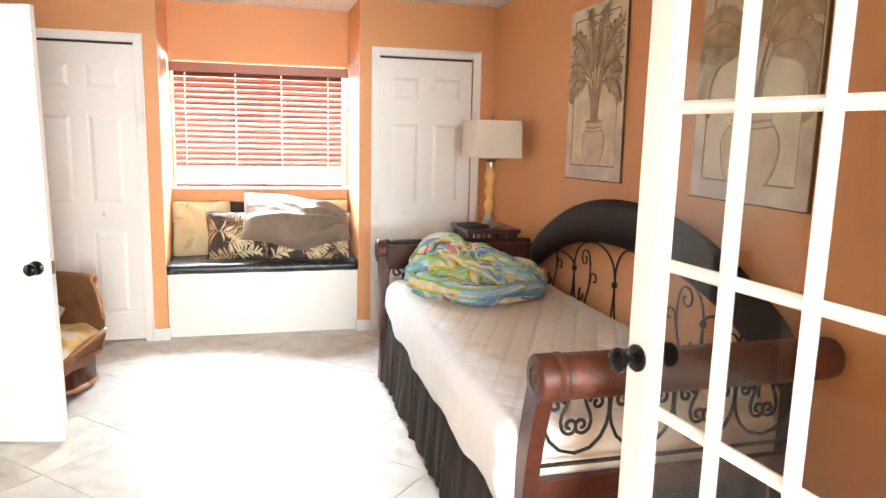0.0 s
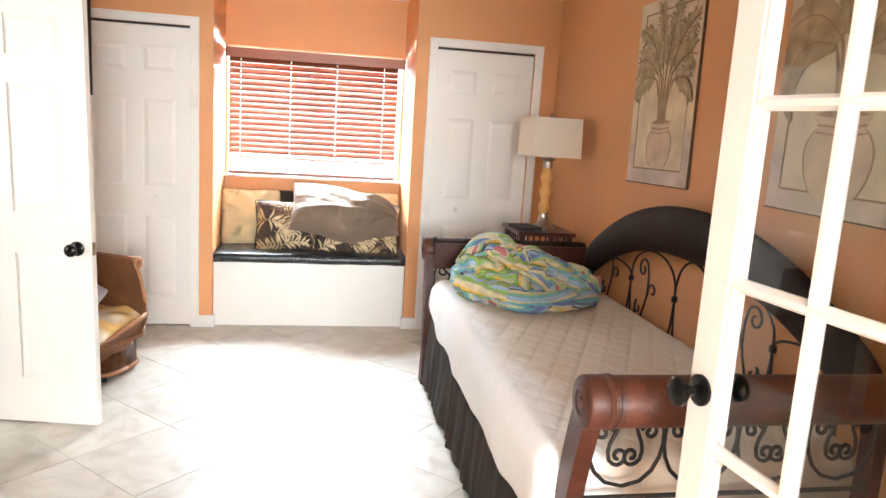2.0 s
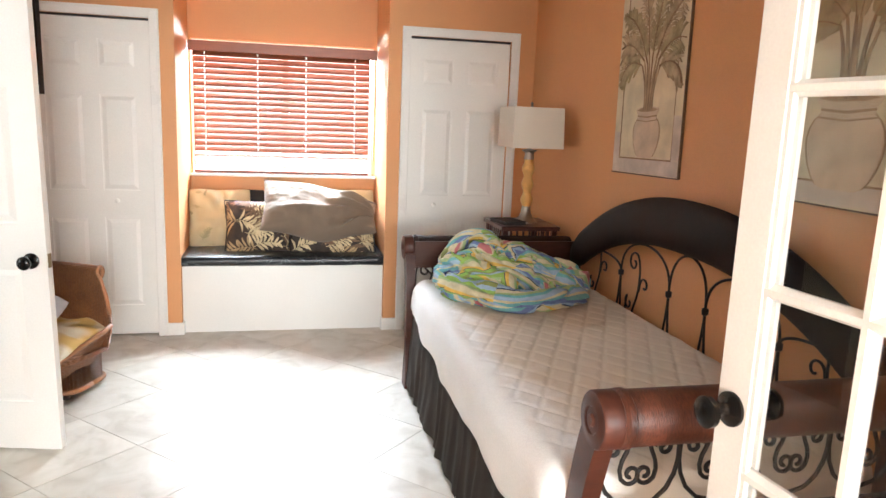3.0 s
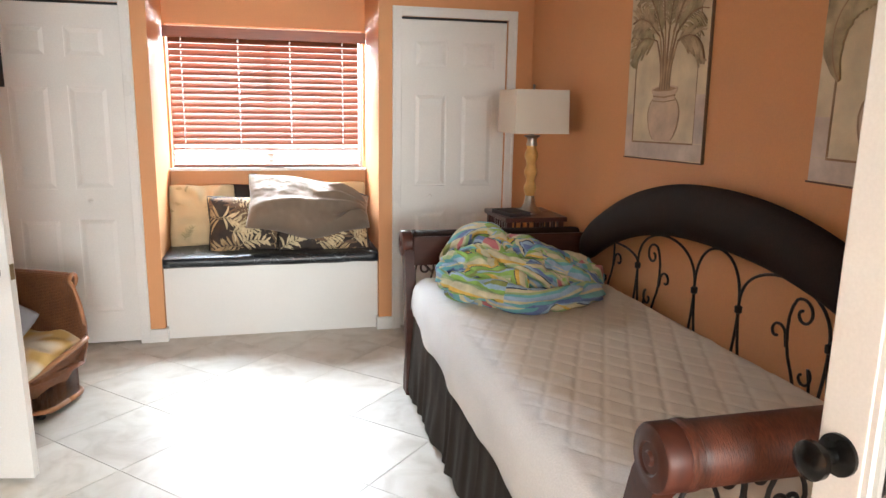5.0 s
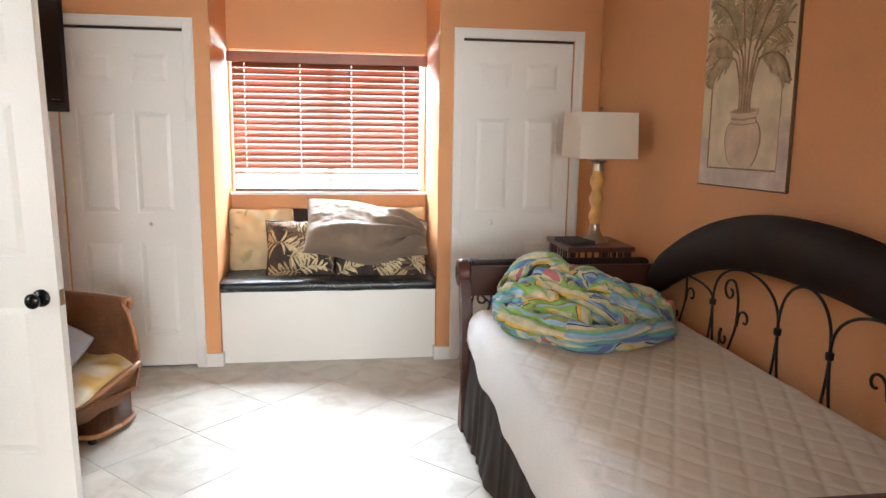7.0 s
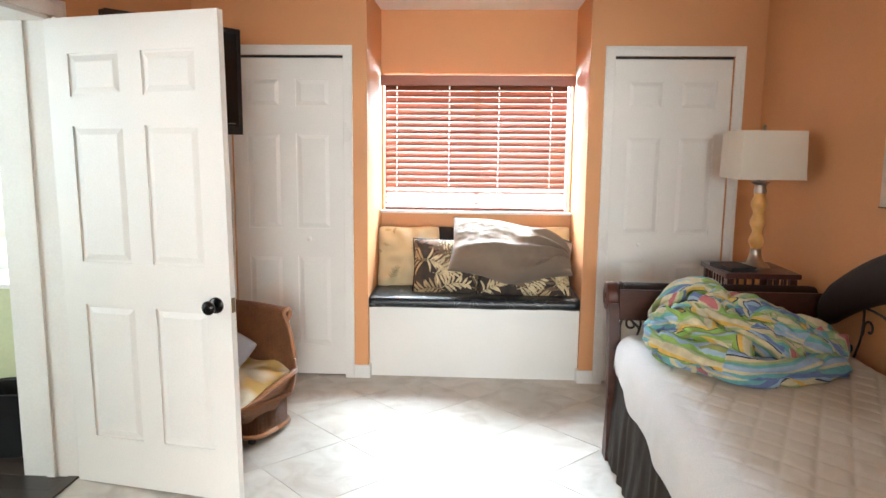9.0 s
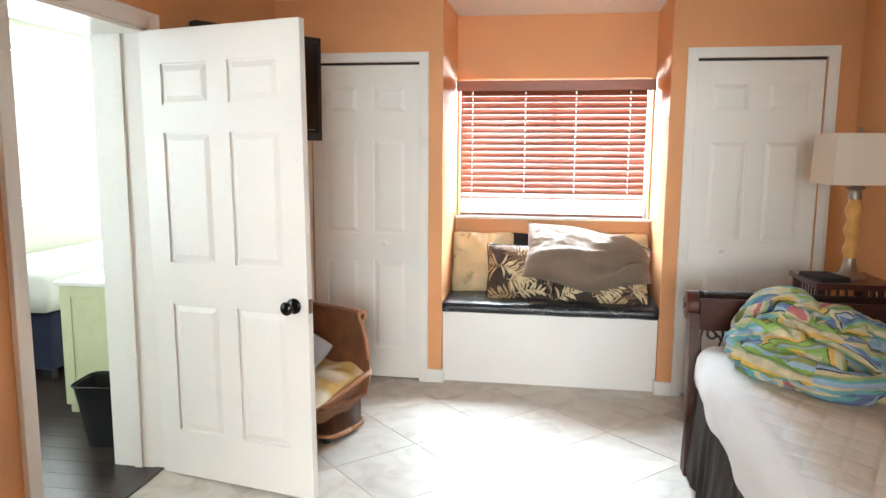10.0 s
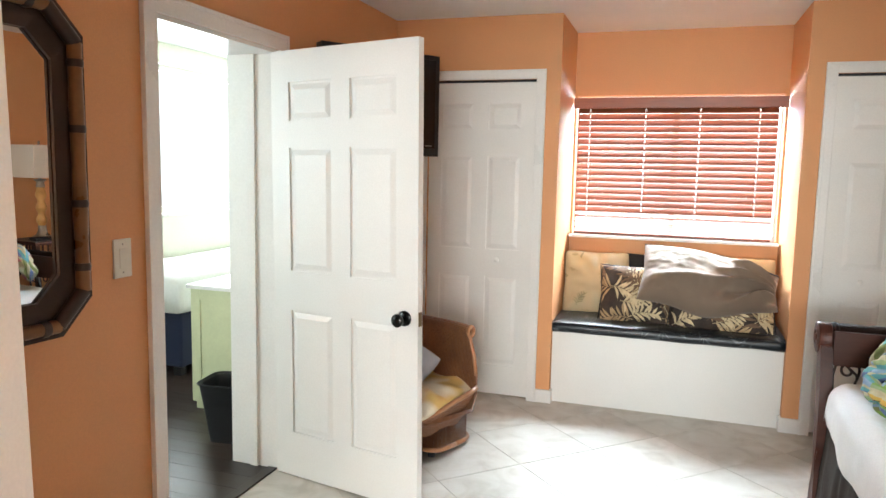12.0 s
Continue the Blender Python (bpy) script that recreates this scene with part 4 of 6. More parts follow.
NODES = [3.310, 2.858, 2.580, 2.145]
edges = [3.70] + NODES + [1.77]
for a, b in zip(edges, edges[1:]):
    mid, hw = (a + b) / 2, abs(a - b) / 2
    end = a in (3.70,) or b in (1.77,)
    top = arch(mid)[1] - 0.004
    pts = []
    for q in range(41):
        f = math.pi * q / 40
        pts.append((mid + hw * math.cos(f), 0.775 + (top - 0.775) * math.sin(f) ** 0.75))
    foot = 0.45
    w = 0.055
    left = [(a - w * ((0.775 - z) / 0.325) ** 1.6, z) for z in [foot + (0.775 - foot) * q / 8 for q in range(8)]]
    right = [(b + w * ((0.775 - z) / 0.325) ** 1.6, z) for z in [0.775 - (0.775 - foot) * q / 8 for q in range(1, 9)]]
    if not end:
        iron(left + pts + right)
    elif a == 3.70:
        iron(pts[6:] + right)
    else:
        iron(left + pts[:35])
    if hw > 0.18:
        s = 1 if mid > YC else -1
        # a stem with a curl to each side at the top and one at its foot
        o = mid + s * 0.068
        iron([(o + s * p, z) for p, z in spiral(0.030, 0.850, 0.010, 0.052, -250, 130)] + [(o + s * y, z) for y, z in ((-0.020, 0.862), (-0.030, 0.825), (-0.032, 0.78), (-0.028, 0.73), (-0.018, 0.69), (0.0, 0.65), (0.02, 0.60), (0.04, 0.52), (0.05, 0.46))], 0.0052)
        iron([(o + s * p, z) for p, z in spiral(-0.080, 0.757, 0.009, 0.040, 290, 10)] + [(o + s * y, z) for y, z in ((-0.036, 0.74), (-0.032, 0.72))], 0.0050)
        iron([(o + s * p, z) for p, z in spiral(0.055, 0.648, 0.009, 0.040, -230, 60)] + [(o + s * y, z) for y, z in ((0.085, 0.64), (0.09, 0.60), (0.08, 0.52), (0.07, 0.46))], 0.0050)
for y in NODES:
    part("iron_knuckle", lathe([(0.006, -0.016), (0.013, -0.011), (0.014, 0.011), (0.006, 0.016)], 12), IRON, bed, smooth=True, m=pose(BX, y, 0.775))

# mattress with its quilted pad
PAD = material("quilted_mattress_pad", (0.86, 0.865, 0.87), 0.9, var=0.04, scale=3.0, bump=0.3, bump_scale=160, fine=0.04)
_n, _l = PAD.node_tree.nodes, PAD.node_tree.links
_tc, _sx, _no = _n.new("ShaderNodeTexCoord"), _n.new("ShaderNodeSeparateXYZ"), _n.new("ShaderNodeTexNoise")
_no.inputs["Scale"].default_value, _no.inputs["Detail"].default_value = 3.2, 6
_ma, _mr, _mx = _n.new("ShaderNodeMath"), _n.new("ShaderNodeMapRange"), _n.new("ShaderNodeMix")
_ma.operation = "MULTIPLY_ADD"
_ma.inputs[1].default_value = 0.55
_mr.inputs["From Min"].default_value, _mr.inputs["From Max"].default_value, _mr.inputs["To Max"].default_value = 1.00, 1.14, 1.0
_mx.data_type = "RGBA"
_mx.inputs[7].default_value = (0.66, 0.575, 0.475, 1)
_l.new(_tc.outputs["Object"], _sx.inputs["Vector"]); _l.new(_tc.outputs["Object"], _no.inputs["Vector"])
_l.new(_no.outputs["Fac"], _ma.inputs[0]); _l.new(_sx.outputs["X"], _ma.inputs[2])
_l.new(_ma.outputs["Value"], _mr.inputs["Value"]); _l.new(_mr.outputs["Result"], _mx.inputs[0])
_pb = _n["Principled BSDF"]
_l.new(_pb.inputs["Base Color"].links[0].from_socket, _mx.inputs[6]); _l.new(_mx.outputs[2], _pb.inputs["Base Color"])
mat_y0, mat_y1 = 1.676, 3.838
bm = bmesh.new()
top_z = 0.640
rows = []
NYM = 380
for i in range(NYM + 1):
    y = mat_y0 + (mat_y1 - mat_y0) * i / NYM
    e = min(1.0, min(i, NYM - i) / 14)
    dz = -0.055 * (1 - math.sqrt(max(0, 1 - (1 - e) ** 2)))
    prof = []
    hem = 0.392 + 0.022 * noise.noise(Vector((y * 2.2, 3, 1))) + 0.008 * math.sin(y * 14) - 0.03 * max(0, 1 - (y - mat_y0) / 0.25)
    fx = 0.602 + 0.050 * max(0.0, (y - 2.5) / 1.3) ** 1.4 + 0.010 * noise.noise(Vector((y * 3, 1, 7)))
    for q in range(4):
        prof.append((1.585, 0.42 + (top_z - 0.045 - 0.42) * q / 3))
    for q in range(1, 7):
        a = math.pi / 2 * q / 6
        prof.append((1.585 - 0.045 * (1 - math.cos(a)), top_z - 0.045 + 0.045 * math.sin(a)))
    for q in range(1, 132):
        prof.append((1.540 - (1.540 - (fx + 0.085)) * q / 132, top_z))
    for q in range(0, 7):
        a = math.pi / 2 * q / 6
        prof.append((fx + 0.085 * (1 - math.sin(a)), top_z - 0.075 + 0.075 * math.cos(a)))
    for q in range(1, 9):
        z = top_z - 0.075 - (top_z - 0.075 - hem) * q / 8
        prof.append((fx + 0.012 * math.sin(math.pi * q / 8) * -1 + 0.02 * q / 8 + 0.006 * noise.noise(Vector((y * 9, z * 12, 4))), z))
    prof.append((0.690, hem - 0.001)); prof.append((0.70, 0.40)); prof.append((1.585, 0.40))
    row = []
    for k, (x, z) in enumerate(prof):
        if z > top_z - 0.002:
            u, v = (x * 0.895 - y * 0.446) / 0.0875, (x * 0.743 + y * 0.669) / 0.0875
            du, dv = abs(u - round(u)) * 0.0875, abs(v - round(v)) * 0.0875
            z += 0.002 - 0.0052 * max(math.exp(-(du / 0.0085) ** 2), math.exp(-(dv / 0.0085) ** 2))
            z += 0.007 * noise.noise(Vector((x * 4, y * 3, 9))) + 0.0035 * noise.noise(Vector((x * 14, y * 12, 2)))
            z -= 0.012 * math.exp(-((x - 0.65) / 0.12) ** 2) * (0.5 + noise.noise(Vector((y * 3, 0, 0))))
        row.append((x, y, z + dz * (z > 0.5)))
    rows.append(row)
vs = add_grid(bm, rows, closed_v=True)
bm.faces.new(vs[0]); bm.faces.new(vs[-1])
mattress = thing("mattress", "bare mattress with a stained white quilted pad on the daybed", "mattress", (0, 0, 0))
part("quilted_pad", bm, PAD, mattress, "white quilted pad with beige stains", smooth="all")
part("core", box(0.72, 1.575, mat_y0 + 0.06, mat_y1 - 0.02, 0.402, 0.56, bevel=0.02), SHEET, mattress, "white mattress core")

# gathered skirt
skirt = thing("bed_skirt", "dark brown gathered bed skirt hanging below the mattress", "bed skirt")
for k, (y0, y1, seed, short) in enumerate(((1.70, 2.60, 1, 0.03), (2.61, 3.82, 2, 0.03))):
    bm = bmesh.new()
    rows = []
    n = int((y1 - y0) * 150)
    for i in range(n + 1):
        y = y0 + (y1 - y0) * i / n
        r = []
        for j in range(13):
            f = j / 12
            fold = 0.5 + 0.28 * math.sin(y * 41 + 5 * noise.noise(Vector((y * 4, seed, 0)))) + 0.5 * noise.noise(Vector((y * 17, f * 1.5, seed)))
            swing = 0.005 + 0.017 * f
            x = 0.662 - 0.020 * f - fold * swing + 0.008 * noise.noise(Vector((y * 4, f * 2, seed)))
            z = 0.432 - (0.432 - short - 0.012 * noise.noise(Vector((y * 2.5, seed, 3)))) * f
            r.append((x, y, z))
        rows.append(r)
    add_grid(bm, rows)
    add_grid(bm, [[(x + 0.003, y, z) for x, y, z in r] for r in rows])
    part("skirt_panel", bm, SKIRT, skirt, smooth="all")
bm = bmesh.new()
rows = []
for i in range(121):
    x = 0.66 + 0.92 * i / 120
    rows.append([(x, 1.692 - (0.008 + 0.022 * j / 8) * (0.5 + 0.5 * math.sin(x * 60 + 2 * noise.noise(Vector((x * 5, 0, 0))))), 0.395 - 0.36 * j / 8) for j in range(9)])
add_grid(bm, rows)
part("skirt_panel", bm, SKIRT, skirt, smooth="all")


# ---- comforter ----
def comforter_material():
    """A patched tropical print: each patch has its own run of wide and narrow stripes."""
    m = bpy.data.materials.new("tropical_striped_cotton")
    m.use_nodes = True
    n, l = m.node_tree.nodes, m.node_tree.links
    b = n["Principled BSDF"]
    uv, tc = n.new("ShaderNodeUVMap"), n.new("ShaderNodeTexCoord")
    warp = n.new("ShaderNodeTexNoise"); warp.inputs["Scale"].default_value = 7.0; warp.inputs["Detail"].default_value = 2
    l.new(tc.outputs["Object"], warp.inputs["Vector"])
    mad = n.new("ShaderNodeVectorMath"); mad.operation = "MULTIPLY_ADD"
    mad.inputs[1].default_value = (0.08, 0.10, 0)
    l.new(warp.outputs["Color"], mad.inputs[0]); l.new(uv.outputs["UV"], mad.inputs[2])
    vor = n.new("ShaderNodeTexVoronoi"); vor.inputs["Scale"].default_value = 2.3
    vor.inputs["Randomness"].default_value = 0.9
    l.new(mad.outputs["Vector"], vor.inputs["Vector"])
    sep = n.new("ShaderNodeSeparateColor"); l.new(vor.outputs["Color"], sep.inputs["Color"])
    turn = n.new("ShaderNodeVectorRotate"); turn.rotation_type = "Z_AXIS"
    ang = n.new("ShaderNodeMath"); ang.operation = "MULTIPLY_ADD"; ang.inputs[1].default_value, ang.inputs[2].default_value = 1.5, -0.75
    l.new(sep.outputs["Red"], ang.inputs[0]); l.new(ang.outputs["Value"], turn.inputs["Angle"]); l.new(mad.outputs["Vector"], turn.inputs["Vector"])
    xyz = n.new("ShaderNodeSeparateXYZ"); l.new(turn.outputs["Vector"], xyz.inputs["Vector"])
    freq = n.new("ShaderNodeMath"); freq.operation = "MULTIPLY_ADD"; freq.inputs[1].default_value = 2.6
    l.new(xyz.outputs["X"], freq.inputs[0]); l.new(sep.outputs["Blue"], freq.inputs[2])
    fr = n.new("ShaderNodeMath"); fr.operation = "FRACT"; l.new(freq.outputs["Value"], fr.inputs[0])

    def stripes(cols):
        r = n.new("ShaderNodeValToRGB"); r.color_ramp.interpolation = "CONSTANT"
        e = r.color_ramp.elements
        e[0].position, e[0].color = cols[0][0], (*cols[0][1], 1)
        e[1].position, e[1].color = cols[-1][0], (*cols[-1][1], 1)
        for p, c in cols[1:-1]:
            k = e.new(p); k.color = (*c, 1)
        l.new(fr.outputs["Value"], r.inputs["Fac"])
        return r.outputs["Color"]

    BLUE, SKY, AQUA, CREAM, LIME = (0.15, 0.21, 0.42), (0.33, 0.46, 0.60), (0.16, 0.42, 0.45), (0.62, 0.56, 0.36), (0.28, 0.46, 0.11)
    GOLD, NAVY_INK, OLIVE, ROSE, SAGE = (0.70, 0.46, 0.10), (0.025, 0.045, 0.10), (0.26, 0.29, 0.10), (0.52, 0.17, 0.18), (0.36, 0.48, 0.24)
    cool = stripes([(0.0, SKY), (0.16, CREAM), (0.24, AQUA), (0.38, BLUE), (0.52, SKY), (0.60, NAVY_INK), (0.63, CREAM), (0.78, SAGE), (0.90, AQUA)])
    warm = stripes([(0.0, LIME), (0.20, SAGE), (0.30, CREAM), (0.52, GOLD), (0.66, NAVY_INK), (0.69, LIME), (0.84, OLIVE), (0.92, SKY)])
    pink = stripes([(0.0, CREAM), (0.26, ROSE), (0.40, CREAM), (0.48, SAGE), (0.60, BLUE), (0.74, CREAM), (0.86, OLIVE)])

    def pick(lim, a, c):
        gt = n.new("ShaderNodeMath"); gt.operation = "GREATER_THAN"; gt.inputs[1].default_value = lim
        l.new(sep.outputs["Green"], gt.inputs[0])
        mx = n.new("ShaderNodeMix"); mx.data_type = "RGBA"
        l.new(gt.outputs["Value"], mx.inputs[0]); l.new(a, mx.inputs[6]); l.new(c, mx.inputs[7])
        return mx.outputs[2]

    col = pick(0.82, pick(0.42, cool, warm), pink)
    # brushed unevenness of the dye
    nz = n.new("ShaderNodeTexNoise"); nz.inputs["Scale"].default_value = 26; nz.inputs["Detail"].default_value = 5
    l.new(tc.outputs["Object"], nz.inputs["Vector"])
    mr = n.new("ShaderNodeMapRange"); mr.inputs["From Min"].default_value, mr.inputs["From Max"].default_value = 0.3, 0.7
    mr.inputs["To Min"].default_value, mr.inputs["To Max"].default_value = 0.84, 1.14
    l.new(nz.outputs["Fac"], mr.inputs["Value"])
    sc = n.new("ShaderNodeVectorMath"); sc.operation = "SCALE"
    l.new(col, sc.inputs[0]); l.new(mr.outputs["Result"], sc.inputs["Scale"])
    l.new(sc.outputs["Vector"], b.inputs["Base Color"])
    b.inputs["Roughness"].default_value = 0.85
    w = n.new("ShaderNodeTexNoise"); w.inputs["Scale"].default_value = 15; w.inputs["Detail"].default_value = 5
    bp = n.new("ShaderNodeBump"); bp.inputs["Strength"].default_value, bp.inputs["Distance"].default_value = 0.7, 0.015
    l.new(tc.outputs["Object"], w.inputs["Vector"]); l.new(w.outputs["Fac"], bp.inputs["Height"]); l.new(bp.outputs["Normal"], b.inputs["Normal"])
    return m


def comforter():
    """A cloth heap: thick folds that wind over one another round a soft middle."""
    cloth = comforter_material()
    bm = bmesh.new()
    uv = {}

    def finish(bm, uv):
        uvl = bm.loops.layers.uv.new("UVMap")
        for fc in bm.faces:
            for lp in fc.loops:
                lp[uvl].uv = uv[lp.vert]

    nr, na = 24, 90
    rows = []
    for i in range(nr + 1):
        f = 0.02 + 0.98 * i / nr
        row = []
        for j in range(na):
            a = 2 * math.pi * j / na
            x, y = 1.09 + 0.36 * f * math.cos(a), 3.44 + 0.29 * f * math.sin(a)
            z = 0.10 * max(0.0, 1 - f ** 2.4) ** 0.7 + 0.04 * noise.noise(Vector((x * 7, y * 7, 2))) * (1 - f)
            row.append((x, y, 0.638 + max(0.0, z)))
        rows.append(row)
    vs = add_grid(bm, rows, closed_v=True)
    bm.faces.new(vs[0])
    for row in vs:
        for v in row:
            uv[v] = (v.co.x * 2, v.co.y * 2 + v.co.z)
    finish(bm, uv)
    heap = tagged(part("comforter", bm, cloth, smooth="all"), "crumpled multicolored tropical print comforter heaped on the mattress", "comforter")
    folds = (
        ((0.745, 3.62, 0.04), (0.755, 3.42, 0.06), (0.83, 3.25, 0.06), (0.96, 3.14, 0.055), (1.12, 3.12, 0.05), (1.28, 3.19, 0.045), (1.44, 3.34, 0.03), 0.062, 0.0),
        ((0.79, 3.72, 0.05), (0.83, 3.72, 0.15), (0.93, 3.74, 0.225), (1.03, 3.70, 0.225), (1.07, 3.58, 0.180), (1.02, 3.46, 0.16), (0.92, 3.36, 0.12), 0.054, 3.1),
        ((0.78, 3.62, 0.10), (0.82, 3.46, 0.145), (0.92, 3.30, 0.125), (1.03, 3.18, 0.07), 0.066, 7.9),
        ((0.90, 3.60, 0.19), (0.98, 3.42, 0.170), (1.09, 3.28, 0.125), (1.22, 3.17, 0.06), 0.058, 1.7),
        ((0.98, 3.66, 0.20), (1.10, 3.49, 0.180), (1.22, 3.34, 0.125), (1.34, 3.22, 0.055), 0.064, 5.2),
        ((1.02, 3.74, 0.19), (1.16, 3.60, 0.170), (1.30, 3.44, 0.115), (1.43, 3.32, 0.045), 0.062, 9.3),
        ((0.94, 3.80, 0.14), (1.12, 3.77, 0.160), (1.29, 3.62, 0.125), (1.42, 3.47, 0.06), (1.49, 3.40, 0.03), 0.066, 4.4),
        ((1.10, 3.82, 0.08), (1.28, 3.76, 0.10), (1.42, 3.62, 0.07), (1.50, 3.50, 0.035), 0.070, 6.6),
        ((0.84, 3.66, 0.12), (0.95, 3.55, 0.185), (1.06, 3.56, 0.185), (1.14, 3.64, 0.16), 0.046, 2.4),
        ((1.06, 3.42, 0.16), (1.15, 3.38, 0.165), (1.24, 3.42, 0.145), (1.34, 3.50, 0.10), 0.042, 8.6),
    )
    for *pts, r, seed in folds:
        P = [Vector(p) for p in pts]
        n, m = 56, 40
        path = []
        for k in range(n + 1):
            t = k / n * (len(P) - 1)
            i = min(int(t), len(P) - 2)
            f = t - i
            p0, p1, p2, p3 = P[max(i - 1, 0)], P[i], P[i + 1], P[min(i + 2, len(P) - 1)]
            path.append(0.5 * (2 * p1 + (p2 - p0) * f + (2 * p0 - 5 * p1 + 4 * p2 - p3) * f * f + (3 * p1 - p0 - 3 * p2 + p3) * f ** 3))
        rows = []
        for k, c in enumerate(path):
            d = (path[min(k + 1, n)] - path[max(k - 1, 0)]).normalized()
            side = d.cross(Vector((0, 0, 1))).normalized()
            up = side.cross(d).normalized()
            s = k / n
            taper = max(0.05, min(1.0, math.sin(math.pi * min(max(s, 0.0), 1.0)) * 2.6 + 0.12))
            row = []
            for q in range(m):
                a = 2 * math.pi * q / m
                w = noise.noise(Vector((math.cos(a) * 1.3 + seed, math.sin(a) * 1.3, s * 5)))
                crease = abs(math.sin(1.5 * a + 5.0 * s + seed + 2.2 * noise.noise(Vector((s * 4, seed, a)))))
                rr = 0.90 * r * taper * (0.50 + 0.55 * crease ** 0.7 + 0.46 * w + 0.10 * noise.noise(Vector((math.cos(a) * 4 + seed, math.sin(a) * 4, s * 16))))
                rr -= 0.020 * taper * max(0.0, 1 - 9 * abs(noise.noise(c * 5 + side * (0.4 * math.cos(a)) + up * (0.4 * math.sin(a)) + Vector((seed, 0, 0)))))
                p = c + side * (rr * 1.2 * math.cos(a)) + up * (rr * math.sin(a))
                row.append((p.x, p.y, 0.638 + max(0.0, p.z)))
            rows.append(row)
        bm, uv = bmesh.new(), {}
        vs = add_grid(bm, rows, closed_v=True)
        bm.faces.new(vs[0]); bm.faces.new(vs[-1])
        for k, row in enumerate(vs):
            for q, v in enumerate(row):
                uv[v] = (abs(((q + m // 4) % m) / m - 0.5) * 1.1 + seed * 0.37 + 0.06 * math.sin(k * 0.15 + seed), k / n * 1.5 + seed)
        finish(bm, uv)
        part("fold", bm, cloth, heap, smooth="all")


comforter()

# ---- paintings ----
CANVAS = material("cream_canvas_print", (0.67, 0.575, 0.41), 0.7, var=0.20, scale=7, bump=0.15, bump_scale=350, fine=0.06)
CANVAS_EDGE = material("brown_canvas_edge", (0.12, 0.070, 0.038), 0.6, var=0.15)
INK_POT = material("print_clay_pot", (0.60, 0.46, 0.34), 0.7, var=0.20, scale=10, bump=0.1)
INK_RIM = material("print_pot_rim", (0.36, 0.24, 0.15), 0.7, var=0.25, scale=18, bump=0.1)
INK_STEM = material("print_brown_stem", (0.29, 0.185, 0.11), 0.7, var=0.3, scale=22, bump=0.1)
INK_STEM2 = material("print_pale_stem", (0.42, 0.29, 0.175), 0.7, var=0.3, scale=22, bump=0.1)
INK_LEAF = material("print_olive_leaf", (0.41, 0.335, 0.20), 0.7, var=0.35, scale=16, bump=0.1)
INK_LEAF2 = material("print_taupe_leaf", (0.46, 0.355, 0.225), 0.7, var=0.35, scale=16, bump=0.1)
INK_BORDER = material("print_border_wash", (0.58, 0.49, 0.43), 0.7, var=0.22, scale=9, bump=0.1)


